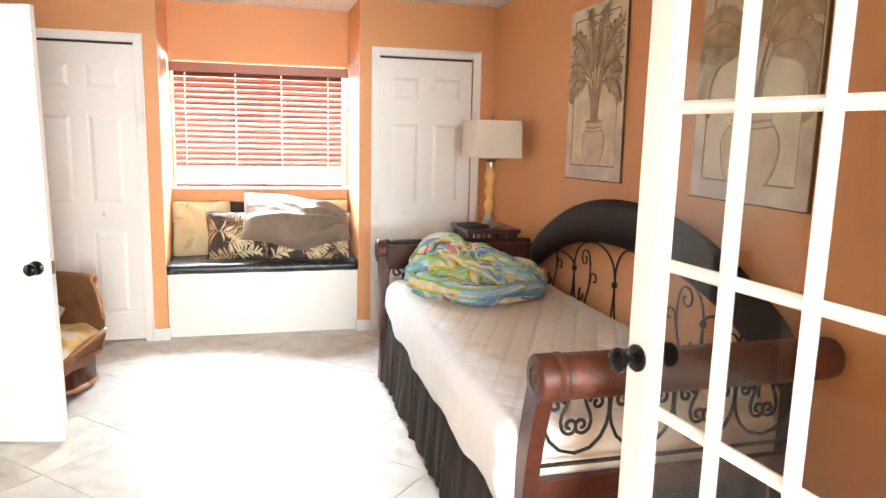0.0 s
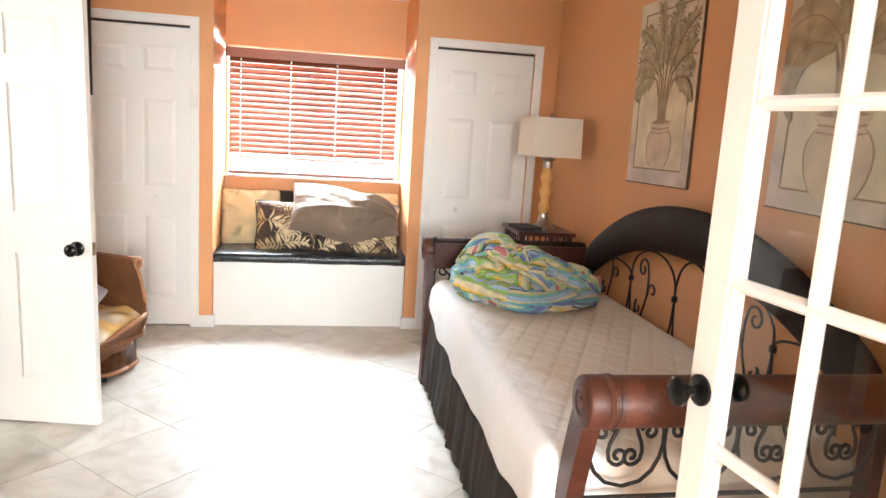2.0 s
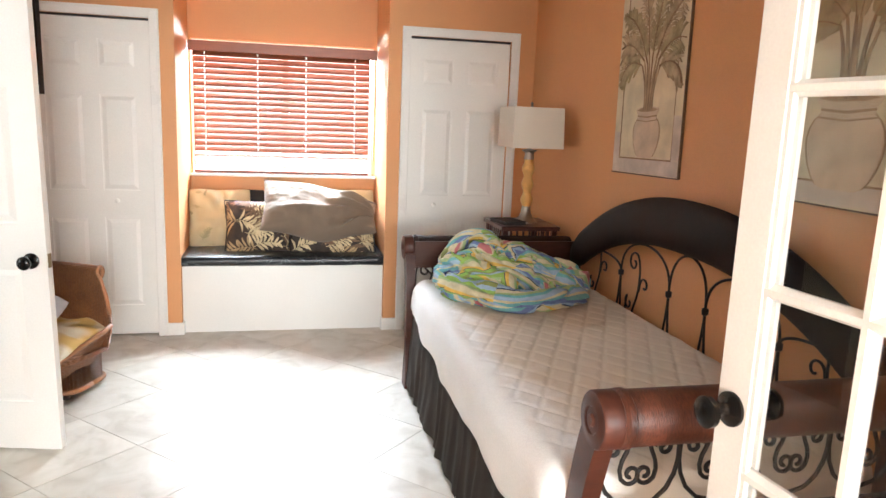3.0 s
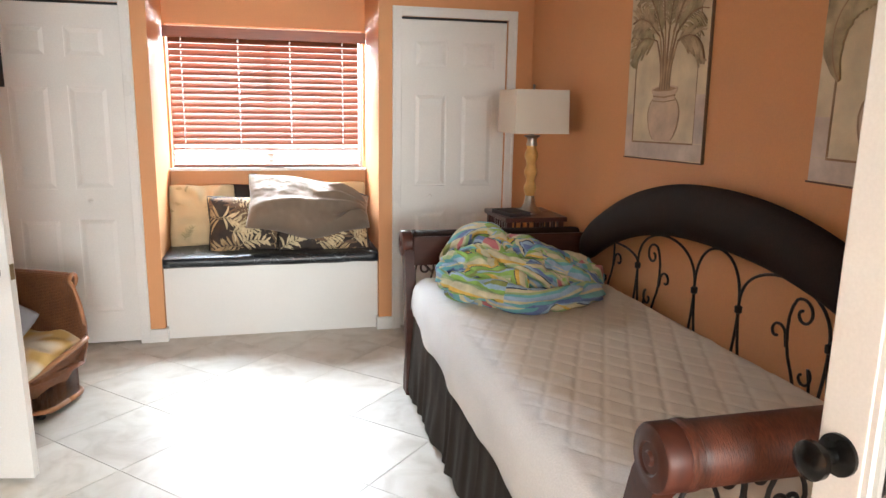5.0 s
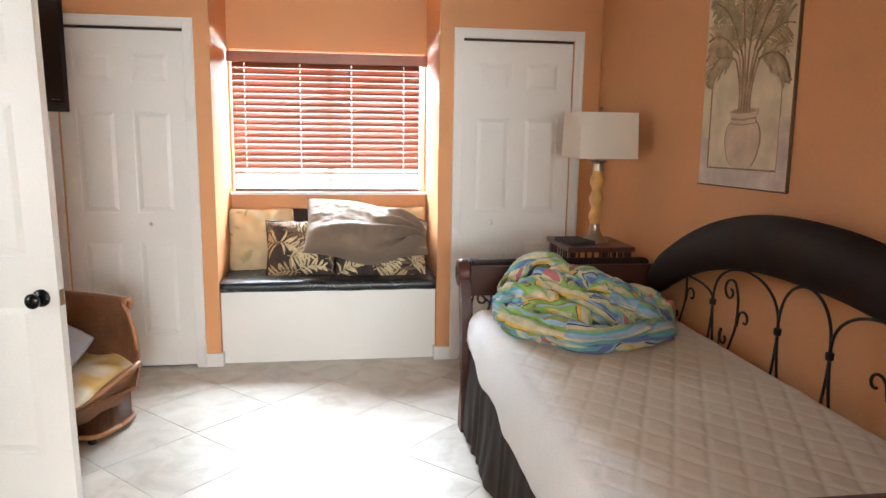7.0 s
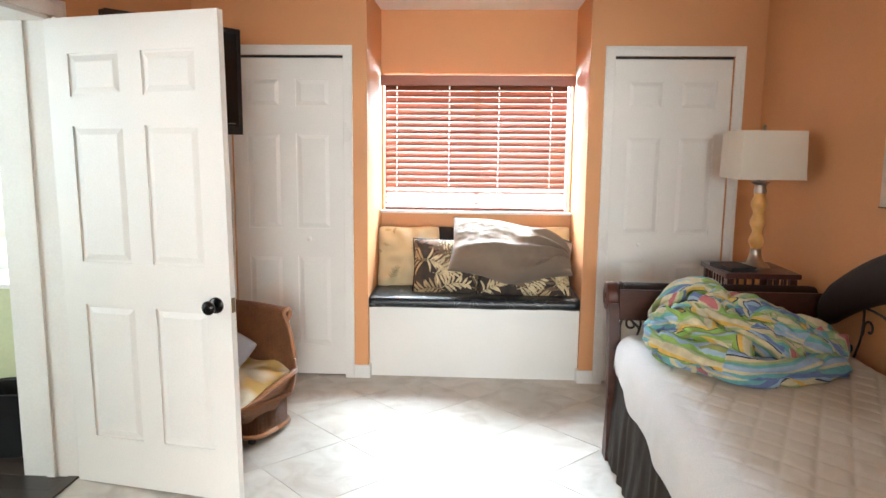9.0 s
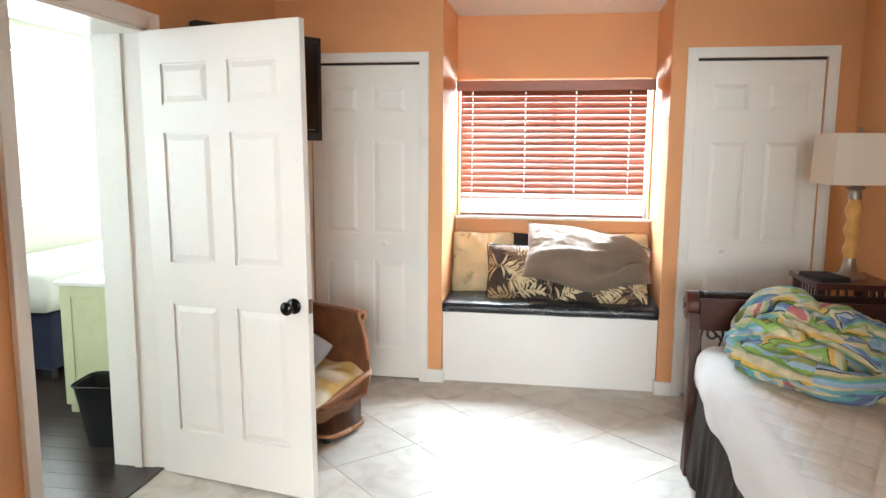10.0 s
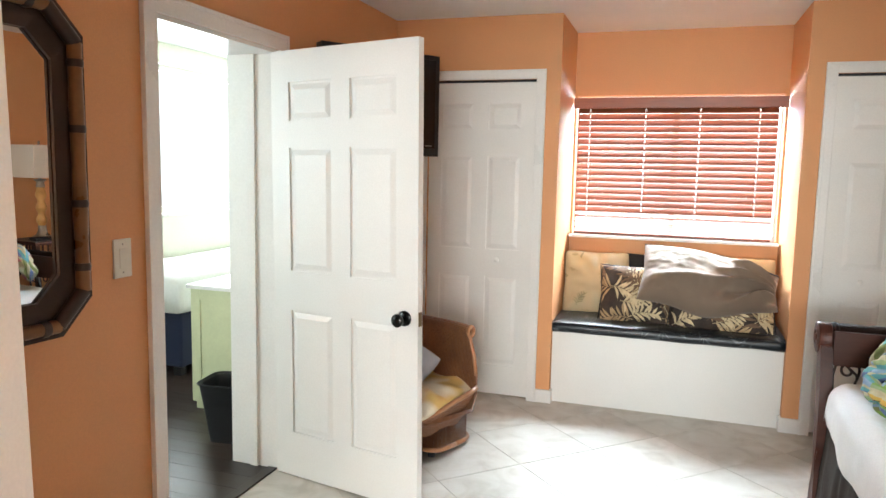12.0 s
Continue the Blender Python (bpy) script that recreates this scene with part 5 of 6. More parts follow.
def painting(at, w, h, label, fronds, seed, sc=1.05, broad=False, askew=0.0):
    """A thin canvas print: washed border, ruled line, pot, stems and leaves as layers of paint."""
    p = thing("painting", label, "painting", at, -90, "palm paintings")
    p.matrix_basis = pose(*at, 0, askew, -90)
    f0 = -0.011
    part("canvas", box(-w / 2 + 0.004, w / 2 - 0.004, f0, -0.002, 0, h, bevel=0.002), CANVAS, p)
    part("canvas_edge", boxes([(w / 2 - 0.0035, w / 2 + 0.004, f0 - 0.001, -0.001, -0.004, h), (-w / 2 - 0.004, w / 2 - 0.004, f0 - 0.001, -0.001, -0.006, -0.0005)]), CANVAS_EDGE, p)
    y, y1 = f0 - 0.0010, f0 - 0.0001
    part("border_wash", boxes([(-w / 2 + 0.006, w / 2 - 0.006, y, y1, 0.004, 0.074), (w / 2 - 0.068, w / 2 - 0.006, y, y1, 0.076, h * 0.30),
                               (-w / 2 + 0.006, -w / 2 + 0.068, y, y1, 0.076, h * 0.22)]), INK_BORDER, p)
    part("border_line", boxes([(-w / 2 + 0.070, -w / 2 + 0.078, y - 0.0006, y1, 0.078, h - 0.06), (-w / 2 + 0.070, w / 2 - 0.068, y - 0.0006, y1, 0.070, 0.077),
                               (w / 2 - 0.071, w / 2 - 0.068, y - 0.0006, y1, 0.078, h - 0.06), (-w / 2 + 0.079, w / 2 - 0.072, y - 0.0006, y1, h - 0.067, h - 0.06)]), INK_STEM, p)
    px = 0.010
    layer = [f0 - 0.0018]

    def paint(name, outlines, mat, owner=None):
        """Strokes of one colour, laid over what is there."""
        layer[0] -= 0.00018
        bm = bmesh.new()
        for o in outlines:
            prism(o, f0 - 0.0002 - layer[0], bm, Matrix.Translation((0, layer[0], 0)))
            layer[0] -= 0.000004
        return part(name, bm, mat, owner or p)

    foot = 0.052 if broad else 0.080
    body = [(0.044, 0.0), (0.062, 0.008), (0.078, 0.030), (0.092, 0.062), (0.101, 0.100), (0.103, 0.130), (0.098, 0.158), (0.086, 0.182), (0.072, 0.198), (0.066, 0.206)]
    lip = [(0.066, 0.204), (0.070, 0.216), (0.080, 0.228), (0.084, 0.238), (0.080, 0.246), (0.050, 0.252)]
    full = lambda prof: [(px + 1.2 * sc * a, foot + 0.9 * sc * b) for a, b in prof] + [(px - 1.2 * sc * a, foot + 0.9 * sc * b) for a, b in reversed(prof)]
    paint("painted_pot", [full(body)], INK_POT)
    shade = [[(px + 1.2 * sc * (q + 0.000) * a, foot + 0.9 * sc * b) for a, b in body[1:-1]] + [(px + 1.2 * sc * (q - 0.05) * a, foot + 0.9 * sc * b) for a, b in reversed(body[1:-1])] for q in (1.0, -0.95)]
    paint("painted_pot_shading", shade + [[(px + 1.2 * sc * x * 0.075, foot + 0.9 * sc * z) for x, z in ((-1, 0.186), (0, 0.178), (1, 0.186), (1, 0.191), (0, 0.183), (-1, 0.191))]], INK_RIM)
    paint("painted_rim", [full(lip)], INK_POT)
    paint("painted_rim_shading", [[(px + 1.2 * sc * x * 0.078, foot + 0.9 * sc * z) for x, z in ((-1, 0.238), (-0.5, 0.230), (0.5, 0.230), (1, 0.238), (0.6, 0.248), (-0.6, 0.248))],
                                  [(px + 1.2 * sc * x * 0.070, foot + 0.9 * sc * z) for x, z in ((-1, 0.206), (0, 0.198), (1, 0.206), (1, 0.213), (0, 0.206), (-1, 0.213))]], INK_RIM)
    rnd = random.Random(seed)
    z0 = foot + 0.9 * sc * 0.236
    edge = w / 2 - 0.012
    lim = lambda x, z: (max(-edge, min(edge, x)), min(h - 0.012, z))
    roots = []
    for k, (ang, ln, wd, droop) in enumerate(fronds):
        side = math.sin(radians(ang))
        bx, bz = px + 0.085 * side + rnd.uniform(-0.01, 0.01), z0 + 0.20 + 0.045 * math.cos(radians(ang)) + rnd.uniform(-0.02, 0.02)
        a, b = [], []
        for q in range(13):
            s = q / 12
            xx = px + sc * 0.036 * side * (1 - s) + (bx - px) * s ** 1.8
            ww = (0.011 if broad else 0.008) * (1 - 0.55 * s)
            a.append((xx - ww, z0 + (bz - z0) * s)); b.append((xx + ww, z0 + (bz - z0) * s))
        paint("painted_stem", [a + b[::-1]], (INK_STEM, INK_STEM2)[k % 2])
        roots.append((bx, bz))
    order = sorted(range(len(fronds)), key=lambda k: abs(fronds[k][0]))
    for k in order:
        ang, ln, wd, droop = fronds[k]
        bx, bz = roots[k]
        rib = []
        for q in range(25):
            s = q / 24
            aa = radians(ang + droop * s * s)
            rib.append((bx + ln * s * math.sin(aa), bz + ln * s * math.cos(aa), aa + radians(droop) * s))
        strokes = []
        if broad:
            up, lo = [], []
            for q, (cx, cz, aa) in enumerate(rib):
                s = q / 24
                ww = wd * math.sin(math.pi * min(1, s * 0.94 + 0.05)) ** 0.7 * (0.92 + 0.10 * (q % 2) + 0.10 * rnd.random())
                up.append(lim(cx + math.cos(aa) * ww, cz - math.sin(aa) * ww)); lo.append(lim(cx - math.cos(aa) * ww, cz + math.sin(aa) * ww))
            strokes.append(up + lo[::-1])
        else:
            for q in range(2, 25):
                cx, cz, aa = rib[q]
                for sd in (-1, 1):
                    for extra in (0, 1):
                        sp = radians(rnd.uniform(26, 52)) * sd
                        ll = wd * 2.1 * math.sin(math.pi * min(1, 0.16 + 0.80 * q / 24)) * rnd.uniform(0.7, 1.15)
                        dx, dz = math.sin(aa + sp), math.cos(aa + sp)
                        sag = -0.25 * ll
                        t1 = (cx + dx * ll * 0.55 + 0.0035 * dz, cz + dz * ll * 0.55 - 0.0035 * dx + sag * 0.2)
                        t2 = (cx + dx * ll * 0.55 - 0.0035 * dz, cz + dz * ll * 0.55 + 0.0035 * dx + sag * 0.2)
                        strokes.append([lim(cx, cz), lim(*t1), lim(cx + dx * ll, cz + dz * ll + sag), lim(*t2)])
            strokes = [s for s in strokes if len({(round(x, 4), round(z, 4)) for x, z in s}) == 4 and max(abs(x) for x, z in s) < edge - 0.001 and s[2][1] < h - 0.013]
        leaf = paint("painted_leaf", strokes, (INK_LEAF, INK_LEAF2)[k % 2])
        rib = [r for r in rib if abs(r[0]) < edge - 0.004 and r[1] < h - 0.018]
        a = [lim(cx + 0.0022 * math.cos(aa), cz - 0.0022 * math.sin(aa)) for cx, cz, aa in rib]
        b = [lim(cx - 0.0022 * math.cos(aa), cz + 0.0022 * math.sin(aa)) for cx, cz, aa in rib]
        paint("painted_rib", [a + b[::-1]], INK_STEM)
        if broad:
            veins = []
            for q in range(3, len(rib) - 2):
                cx, cz, aa = rib[q]
                for sd in (-1, 1):
                    ll = wd * 0.85 * math.sin(math.pi * min(1, q / 24 * 0.94 + 0.05)) ** 0.7
                    dx, dz = math.sin(aa + sd * 0.95), math.cos(aa + sd * 0.95)
                    o = [lim(cx, cz), lim(cx + dx * ll + 0.0012 * dz, cz + dz * ll - 0.0012 * dx), lim(cx + dx * ll - 0.0012 * dz, cz + dz * ll + 0.0012 * dx)]
                    if len({(round(x, 4), round(z, 4)) for x, z in o}) == 3:
                        veins.append(o)
            paint("painted_vein", veins, (INK_LEAF2, INK_LEAF)[k % 2])
    return p


painting((RIGHT, 3.287, 1.264), 0.642, 0.915, "tall cream painting of a potted palm", [(-72, 0.22, 0.050, -40), (-48, 0.30, 0.056, -34), (-26, 0.36, 0.056, -20), (-8, 0.40, 0.05, -8), (10, 0.41, 0.05, 8), (28, 0.37, 0.056, 20), (50, 0.29, 0.056, 34), (74, 0.22, 0.05, 40)], 3, askew=-1.3)
painting((RIGHT, 2.055, 1.266), 0.655, 0.920, "tall cream painting of a broad-leaf plant in an urn", [(-70, 0.30, 0.065, -75), (-44, 0.33, 0.06, -55), (-14, 0.40, 0.050, -8), (8, 0.42, 0.050, 8), (36, 0.35, 0.065, 55), (64, 0.30, 0.065, 80)], 5, 1.32, True)

# ---- wicker chair ----
def wicker_material():
    m = material("woven_rattan", (0.27, 0.108, 0.043), 0.5, var=0.25, scale=9, bump=0.2, bump_scale=80, fine=0.15)
    n, l = m.node_tree.nodes, m.node_tree.links
    b = n["Principled BSDF"]
    tc = n.new("ShaderNodeTexCoord")
    w1, w2 = n.new("ShaderNodeTexWave"), n.new("ShaderNodeTexWave")
    w1.bands_direction, w2.bands_direction = "X", "Z"
    w1.inputs["Scale"].default_value, w2.inputs["Scale"].default_value = 30, 44
    mul = n.new("ShaderNodeMath"); mul.operation = "ADD"
    for w, k in ((w1, 0), (w2, 1)):
        l.new(tc.outputs["Object"], w.inputs["Vector"]); l.new(w.outputs["Fac"], mul.inputs[k])
    bp = n.new("ShaderNodeBump"); bp.inputs["Strength"].default_value, bp.inputs["Distance"].default_value = 1.0, 0.005
    l.new(mul.outputs["Value"], bp.inputs["Height"]); l.new(bp.outputs["Normal"], b.inputs["Normal"])
    return m


WICKER = wicker_material()
CANE = material("rattan_cane_edge", (0.34, 0.155, 0.07), 0.4, var=0.2, scale=10, bump=0.1)
SEATCLOTH = material("yellow_cream_cushion", (0.78, 0.71, 0.56), 0.85, var=0.08, scale=6, bump=0.25, bump_scale=120)
_n, _l = SEATCLOTH.node_tree.nodes, SEATCLOTH.node_tree.links
_tc, _no, _mr, _mx = _n.new("ShaderNodeTexCoord"), _n.new("ShaderNodeTexNoise"), _n.new("ShaderNodeMapRange"), _n.new("ShaderNodeMix")
_no.inputs["Scale"].default_value, _no.inputs["Detail"].default_value = 4.5, 2
_mr.inputs["From Min"].default_value, _mr.inputs["From Max"].default_value = 0.44, 0.56
_mx.data_type = "RGBA"
_mx.inputs[7].default_value = (0.66, 0.44, 0.15, 1)
_pb = _n["Principled BSDF"]
_l.new(_tc.outputs["Object"], _no.inputs["Vector"]); _l.new(_no.outputs["Fac"], _mr.inputs["Value"]); _l.new(_mr.outputs["Result"], _mx.inputs[0])
_l.new(_pb.inputs["Base Color"].links[0].from_socket, _mx.inputs[6]); _l.new(_mx.outputs[2], _pb.inputs["Base Color"])
GREYCLOTH = material("pale_blue_grey_pillow", (0.42, 0.43, 0.48), 0.85, var=0.08, bump=0.2, bump_scale=150)

# local x runs along the back, local -y towards the sitter's feet
chair = thing("wicker_chair", "low woven rattan tub chair with rolled top", "chair", (-1.290, 4.070, 0), -20)


def sheet(rows, t=0.012, d=(0, 1, 0)):
    bm = bmesh.new()
    add_grid(bm, rows)
    add_grid(bm, [[tuple(Vector(p) + Vector(d) * t) for p in r] for r in rows])
    bmesh.ops.bridge_loops(bm, edges=[e for e in bm.edges if e.is_boundary])
    return bm


# back with a rolled top edge: profile of half width, y and z, swept across
roll = [(0.385, 0.020, 0.25), (0.388, 0.050, 0.33), (0.378, 0.066, 0.42), (0.350, 0.080, 0.52), (0.318, 0.088, 0.60)]
for q in range(13):
    a = radians(180 - 250 * q / 12)
    roll.append((0.302 - 0.001 * q, 0.120 + 0.032 * math.cos(a), 0.622 + 0.032 * math.sin(a)))
roll += [(0.300, 0.130, 0.54), (0.310, 0.125, 0.46), (0.318, 0.12, 0.34), (0.318, 0.115, 0.20)]
part("back", sheet([[(w * u, y + 0.045 * (1 - u * u), z) for w, y, z in roll] for u in [k / 10 - 1 for k in range(21)]]), WICKER, chair, smooth=True)
rim = [(0.388, 0.055, 0.36), (0.385, 0.00, 0.345), (0.372, -0.09, 0.325), (0.350, -0.19, 0.295), (0.315, -0.28, 0.265), (0.245, -0.35, 0.240), (0.13, -0.40, 0.225), (0.0, -0.415, 0.220)]
rim = rim + [(-x, y, z) for x, y, z in reversed(rim[:-1])]
for s in (-1, 1):
    edge = [(s * w, y - 0.004, z) for w, y, z in reversed(roll[2:18])]
    part("binding", tube(edge, 0.011, 8, up=(1, 0, 0)), CANE, chair, "bent rattan cane edge", smooth="all")
part("seat_rim", tube(rim, 0.013, 8), CANE, chair, "bent rattan cane rim", smooth="all")
part("seat_shell", sheet([[(x + (x * 0.66 - x) * f, y + ((y + 0.02) * 0.66 - y) * f, z - (z - 0.115) * f ** 0.8) for f in (0, 0.2, 0.45, 0.7, 1.0)] for x, y, z in rim], d=(0, 0, 1), t=0.010), WICKER, chair, smooth=True)
part("seat_deck", prism([(x * 0.93, y * 0.93) for x, y, z in rim], 0.02, m=Matrix.Translation((0, 0, 0.225)) @ Matrix(((1, 0, 0, 0), (0, 0, 1, 0), (0, 1, 0, 0), (0, 0, 0, 1)))), WICKER, chair)
base = []
for k in range(41):
    a = 2 * math.pi * k / 40
    cx, sx = math.cos(a), math.sin(a)
    e = 0.42
    base.append((abs(cx) ** e * math.copysign(1, cx), abs(sx) ** e * math.copysign(1, sx)))
part("base", sheet([[(0.275 * bx, 0.030 + 0.165 * by, z) for z in (0.03, 0.07, 0.13, 0.20, 0.224)] for bx, by in base], t=0.004, d=(0, 0, 0.0001)), WICKER, chair, "woven rattan plinth", smooth="all")
part("base_band", tube([(0.280 * bx, 0.030 + 0.170 * by, 0.040) for bx, by in base], 0.013, 8), CANE, chair, "bent rattan cane band", smooth="all")
for sx in (-1, 1):
    for sy in (-1, 1):
        part("foot", lathe([(0.018, 0), (0.020, 0.004), (0.020, 0.034)], 12), BLACKPLASTIC, chair, "small dark foot", m=pose(sx * 0.225, 0.030 + sy * 0.130, 0))
cush = pillow(0.62, 0.52, 0.15, 11, fold=0.026)
c = tagged(part("seat_cushion", cush, SEATCLOTH, smooth="all"), "rumpled yellow and cream cushion on the rattan chair", "cushion")
c.matrix_basis = pose(-1.275, 3.945, 0.318, 97, 0, -20)
g = tagged(part("throw_pillow", pillow(0.40, 0.34, 0.13, 12), GREYCLOTH, smooth="all"), "pale blue-grey pillow leaning in the rattan chair", "pillow")
g.matrix_basis = pose(-1.345, 3.945, 0.455, -42, 25, -12)

# ---- television ----
tv = thing("television", "flat black television angled on a wall bracket", "television", (-1.475, 4.065, 1.535), 55.5)
part("casing", box(-0.36, 0.36, 0.002, 0.055, 0, 0.545, bevel=0.008), BLACKPLASTIC, tv)
part("bezel", boxes([(-0.362, -0.338, -0.006, 0.001, 0, 0.545), (0.338, 0.362, -0.006, 0.001, 0, 0.545), (-0.338, 0.338, -0.006, 0.001, 0, 0.042), (-0.338, 0.338, -0.006, 0.001, 0.520, 0.545)], bevel=0.002), BLACKPLASTIC, tv)
part("screen", box(-0.338, 0.338, -0.003, 0.0015, 0.042, 0.520), SCREEN, tv, "dark glossy screen")
part("badge", box(0.27, 0.315, -0.0075, -0.006, 0.055, 0.060), PEWTER, tv)
part("bracket", boxes([(-0.03, 0.03, 0.055, 0.19, 0.24, 0.30), (-0.08, 0.08, 0.055, 0.065, 0.18, 0.36)], bevel=0.003), BLACKPLASTIC, tv, "black swivel wall bracket")

# ---- mirror ----
BAMBOO = material("bamboo_gold_brown", (0.19, 0.088, 0.034), 0.32, var=0.3, scale=8, bump=0.1)
DARKWOOD = material("dark_carved_wood", (0.028, 0.014, 0.009), 0.35, var=0.3, scale=9, bump=0.15)
mir = thing("wall_mirror", "octagonal wall mirror in a dark bamboo-style frame", "mirror", (LEFT + 0.030, 1.890, 1.450), 86)
MW, MH = 0.405, 0.490


def octagon(w, h, c):
    return [(-w + c, -h), (w - c, -h), (w, -h + c), (w, h - c), (w - c, h), (-w + c, h), (-w, h - c), (-w, -h + c)]


def ring(o, i, y0, y1, ys0=None):
    bm = bmesh.new()
    rows = [[(x, y0, z) for x, z in o], [(x, y1, z) for x, z in o], [(x, ys0 or y1, z) for x, z in i], [(x, y0, z) for x, z in i]]
    add_grid(bm, rows, closed_u=True, closed_v=True)
    return bm


part("frame", ring(octagon(MW, MH, 0.105), octagon(MW - 0.105, MH - 0.105, 0.075), -0.002, -0.030, -0.022), DARKWOOD, mir)
part("inner_frame", ring(octagon(MW - 0.078, MH - 0.078, 0.082), octagon(MW - 0.112, MH - 0.112, 0.073), -0.0225, -0.040, -0.034), DARKWOOD, mir)
bm = bmesh.new()
bm.faces.new([bm.verts.new((x, -0.020, z)) for x, z in octagon(MW - 0.100, MH - 0.100, 0.077)])
part("mirror_glass", bm, MIRROR, mir, "silvered mirror glass")
o = octagon(MW - 0.036, MH - 0.036, 0.092)
for k in range(8):
    (xa, za), (xb, zb) = o[k], o[(k + 1) % 8]
    straight = k % 2 == 0
    n = 24
    part("bamboo_pole", tube([(xa + (xb - xa) * q / n, -0.036, za + (zb - za) * q / n) for q in range(n + 1)], (lambda f: 0.021 + 0.0012 * math.cos(f * 18)) if straight else 0.022, 12, up=(0, 1, 0)),
         BAMBOO if straight else DARKWOOD, mir, smooth=True)
    if straight:
        for f in (0.10, 0.36, 0.66, 0.92):
            cx, cz = xa + (xb - xa) * f, za + (zb - za) * f
            d = Vector((xb - xa, 0, zb - za)).normalized() * 0.011
            part("bamboo_joint", tube([(cx - d.x, -0.036, cz - d.z), (cx, -0.036, cz), (cx + d.x, -0.036, cz + d.z)], lambda f: 0.025 if 0.2 < f < 0.8 else 0.023, 14, up=(0, 1, 0)), DARKWOOD, mir, smooth=True)

sw = thing("light_switch", "ivory rocker light switch plate beside the doorway", "light switch", (LEFT, 2.510, 1.150), 90)
part("plate", box(-0.040, 0.040, -0.007, 0, -0.066, 0.066, bevel=0.003), SWITCH, sw)
part("rocker", box(-0.017, 0.017, -0.011, -0.0072, -0.034, 0.034, bevel=0.002), SWITCH, sw)
for z in (-0.048, 0.048):
    part("screw", lathe([(0.003, 0), (0.003, 0.001)], 8), PEWTER, sw, m=pose(0, -0.007, z, 90, 0, 0))

# ---- neighbouring bedroom ----
w2 = thing("window_2", "bright white framed window of the neighbouring bedroom", "window", kind="structure")
part("window_frame", boxes([(NX0 - 0.10, NX0 - 0.06, 5.25, 5.30, 1.06, 2.25), (NX0 - 0.10, NX0 - 0.06, 6.75, 6.80, 1.06, 2.25), (NX0 - 0.10, NX0 - 0.06, 5.30, 6.75, 1.06, 1.11),
                            (NX0 - 0.10, NX0 - 0.06, 5.30, 6.75, 2.20, 2.25)], bevel=0.003), TRIM, w2)
pn = part("pane", box(NX0 - 0.082, NX0 - 0.078, 5.30, 6.75, 1.11, 2.20), GLASS, w2)
pn.visible_shadow = False
part("window_sill", box(NX0 - 0.06, NX0 + 0.03, 5.22, 6.83, 1.035, 1.058, bevel=0.004), TRIM, w2)

# unseen window, assumed so that the added lamp reaches the doorway
w3 = thing("unseen_side_window", "assumed white framed side window, out of view, for the door's fill light", "window", kind="structure")
part("window_frame", boxes([(NX0 - 0.10, NX0 - 0.06, 1.45, 1.50, 0.90, 2.20), (NX0 - 0.10, NX0 - 0.06, 2.50, 2.55, 0.90, 2.20), (NX0 - 0.10, NX0 - 0.06, 1.50, 2.50, 0.90, 0.95),
                            (NX0 - 0.10, NX0 - 0.06, 1.50, 2.50, 2.15, 2.20)], bevel=0.003), TRIM, w3)
pn = part("pane", box(NX0 - 0.082, NX0 - 0.078, 1.50, 2.50, 0.95, 2.15), GLASS, w3)
pn.visible_shadow = False

bed2 = thing("platform_bed", "low bed with white sheet on a navy base", "bed")
part("bed_base", box(-3.84, -3.17, 4.56, 6.38, 0.06, 0.455, bevel=0.01), NAVY, bed2, "navy fabric bed base")
for sx in (-3.78, -3.21):
    for sy in (4.58, 6.32):
        part("foot", box(sx - 0.03, sx + 0.03, sy - 0.03, sy + 0.03, 0, 0.06, bevel=0.004), BLACKPLASTIC, bed2)
bm = bmesh.new()
rows = []
for i in range(41):
    f = i / 40
    y = 4.46 + 1.98 * f
    row = []
    for x, z in ((-3.88, 0.33), (-3.88, 0.52), (-3.85, 0.56), (-3.7, 0.575), (-3.5, 0.578), (-3.3, 0.575), (-3.13, 0.56), (-3.10, 0.53), (-3.095, 0.45), (-3.10, 0.37), (-3.12, 0.33)):
        k = min(1, min(i, 40 - i) / 2)
        z = 0.46 + (z - 0.33) * 1.08
        row.append((x, y, z - 0.03 * (1 - k) * (z > 0.5) + 0.010 * noise.noise(Vector((x * 7, y * 6, z * 8)))))
    rows.append(row)
vs = add_grid(bm, rows, closed_v=True)
bm.faces.new(vs[0]); bm.faces.new(vs[-1])
part("sheet", bm, SHEET, bed2, "rumpled white fitted sheet", smooth="all")

cab = thing("dresser", "pale green painted dresser with a white top", "dresser", (-2.700, 4.045, 0))
part("body", box(0.012, 0.62, 0.008, 0.46, 0.05, 0.735, bevel=0.004), GREENWOOD, cab)
part("top", box(-0.012, 0.632, -0.015, 0.475, 0.735, 0.760, bevel=0.005), TRIM, cab, "white painted dresser top")
part("plinth", box(0.025, 0.61, 0.02, 0.45, 0, 0.05), GREENWOOD, cab)
part("side_panel", boxes([(0.012, 0.075, 0, 0.0075, 0.05, 0.735), (0.555, 0.62, 0, 0.0075, 0.05, 0.735), (0.075, 0.555, 0, 0.0075, 0.05, 0.12), (0.075, 0.555, 0, 0.0075, 0.67, 0.735)], bevel=0.002), GREENWOOD, cab)
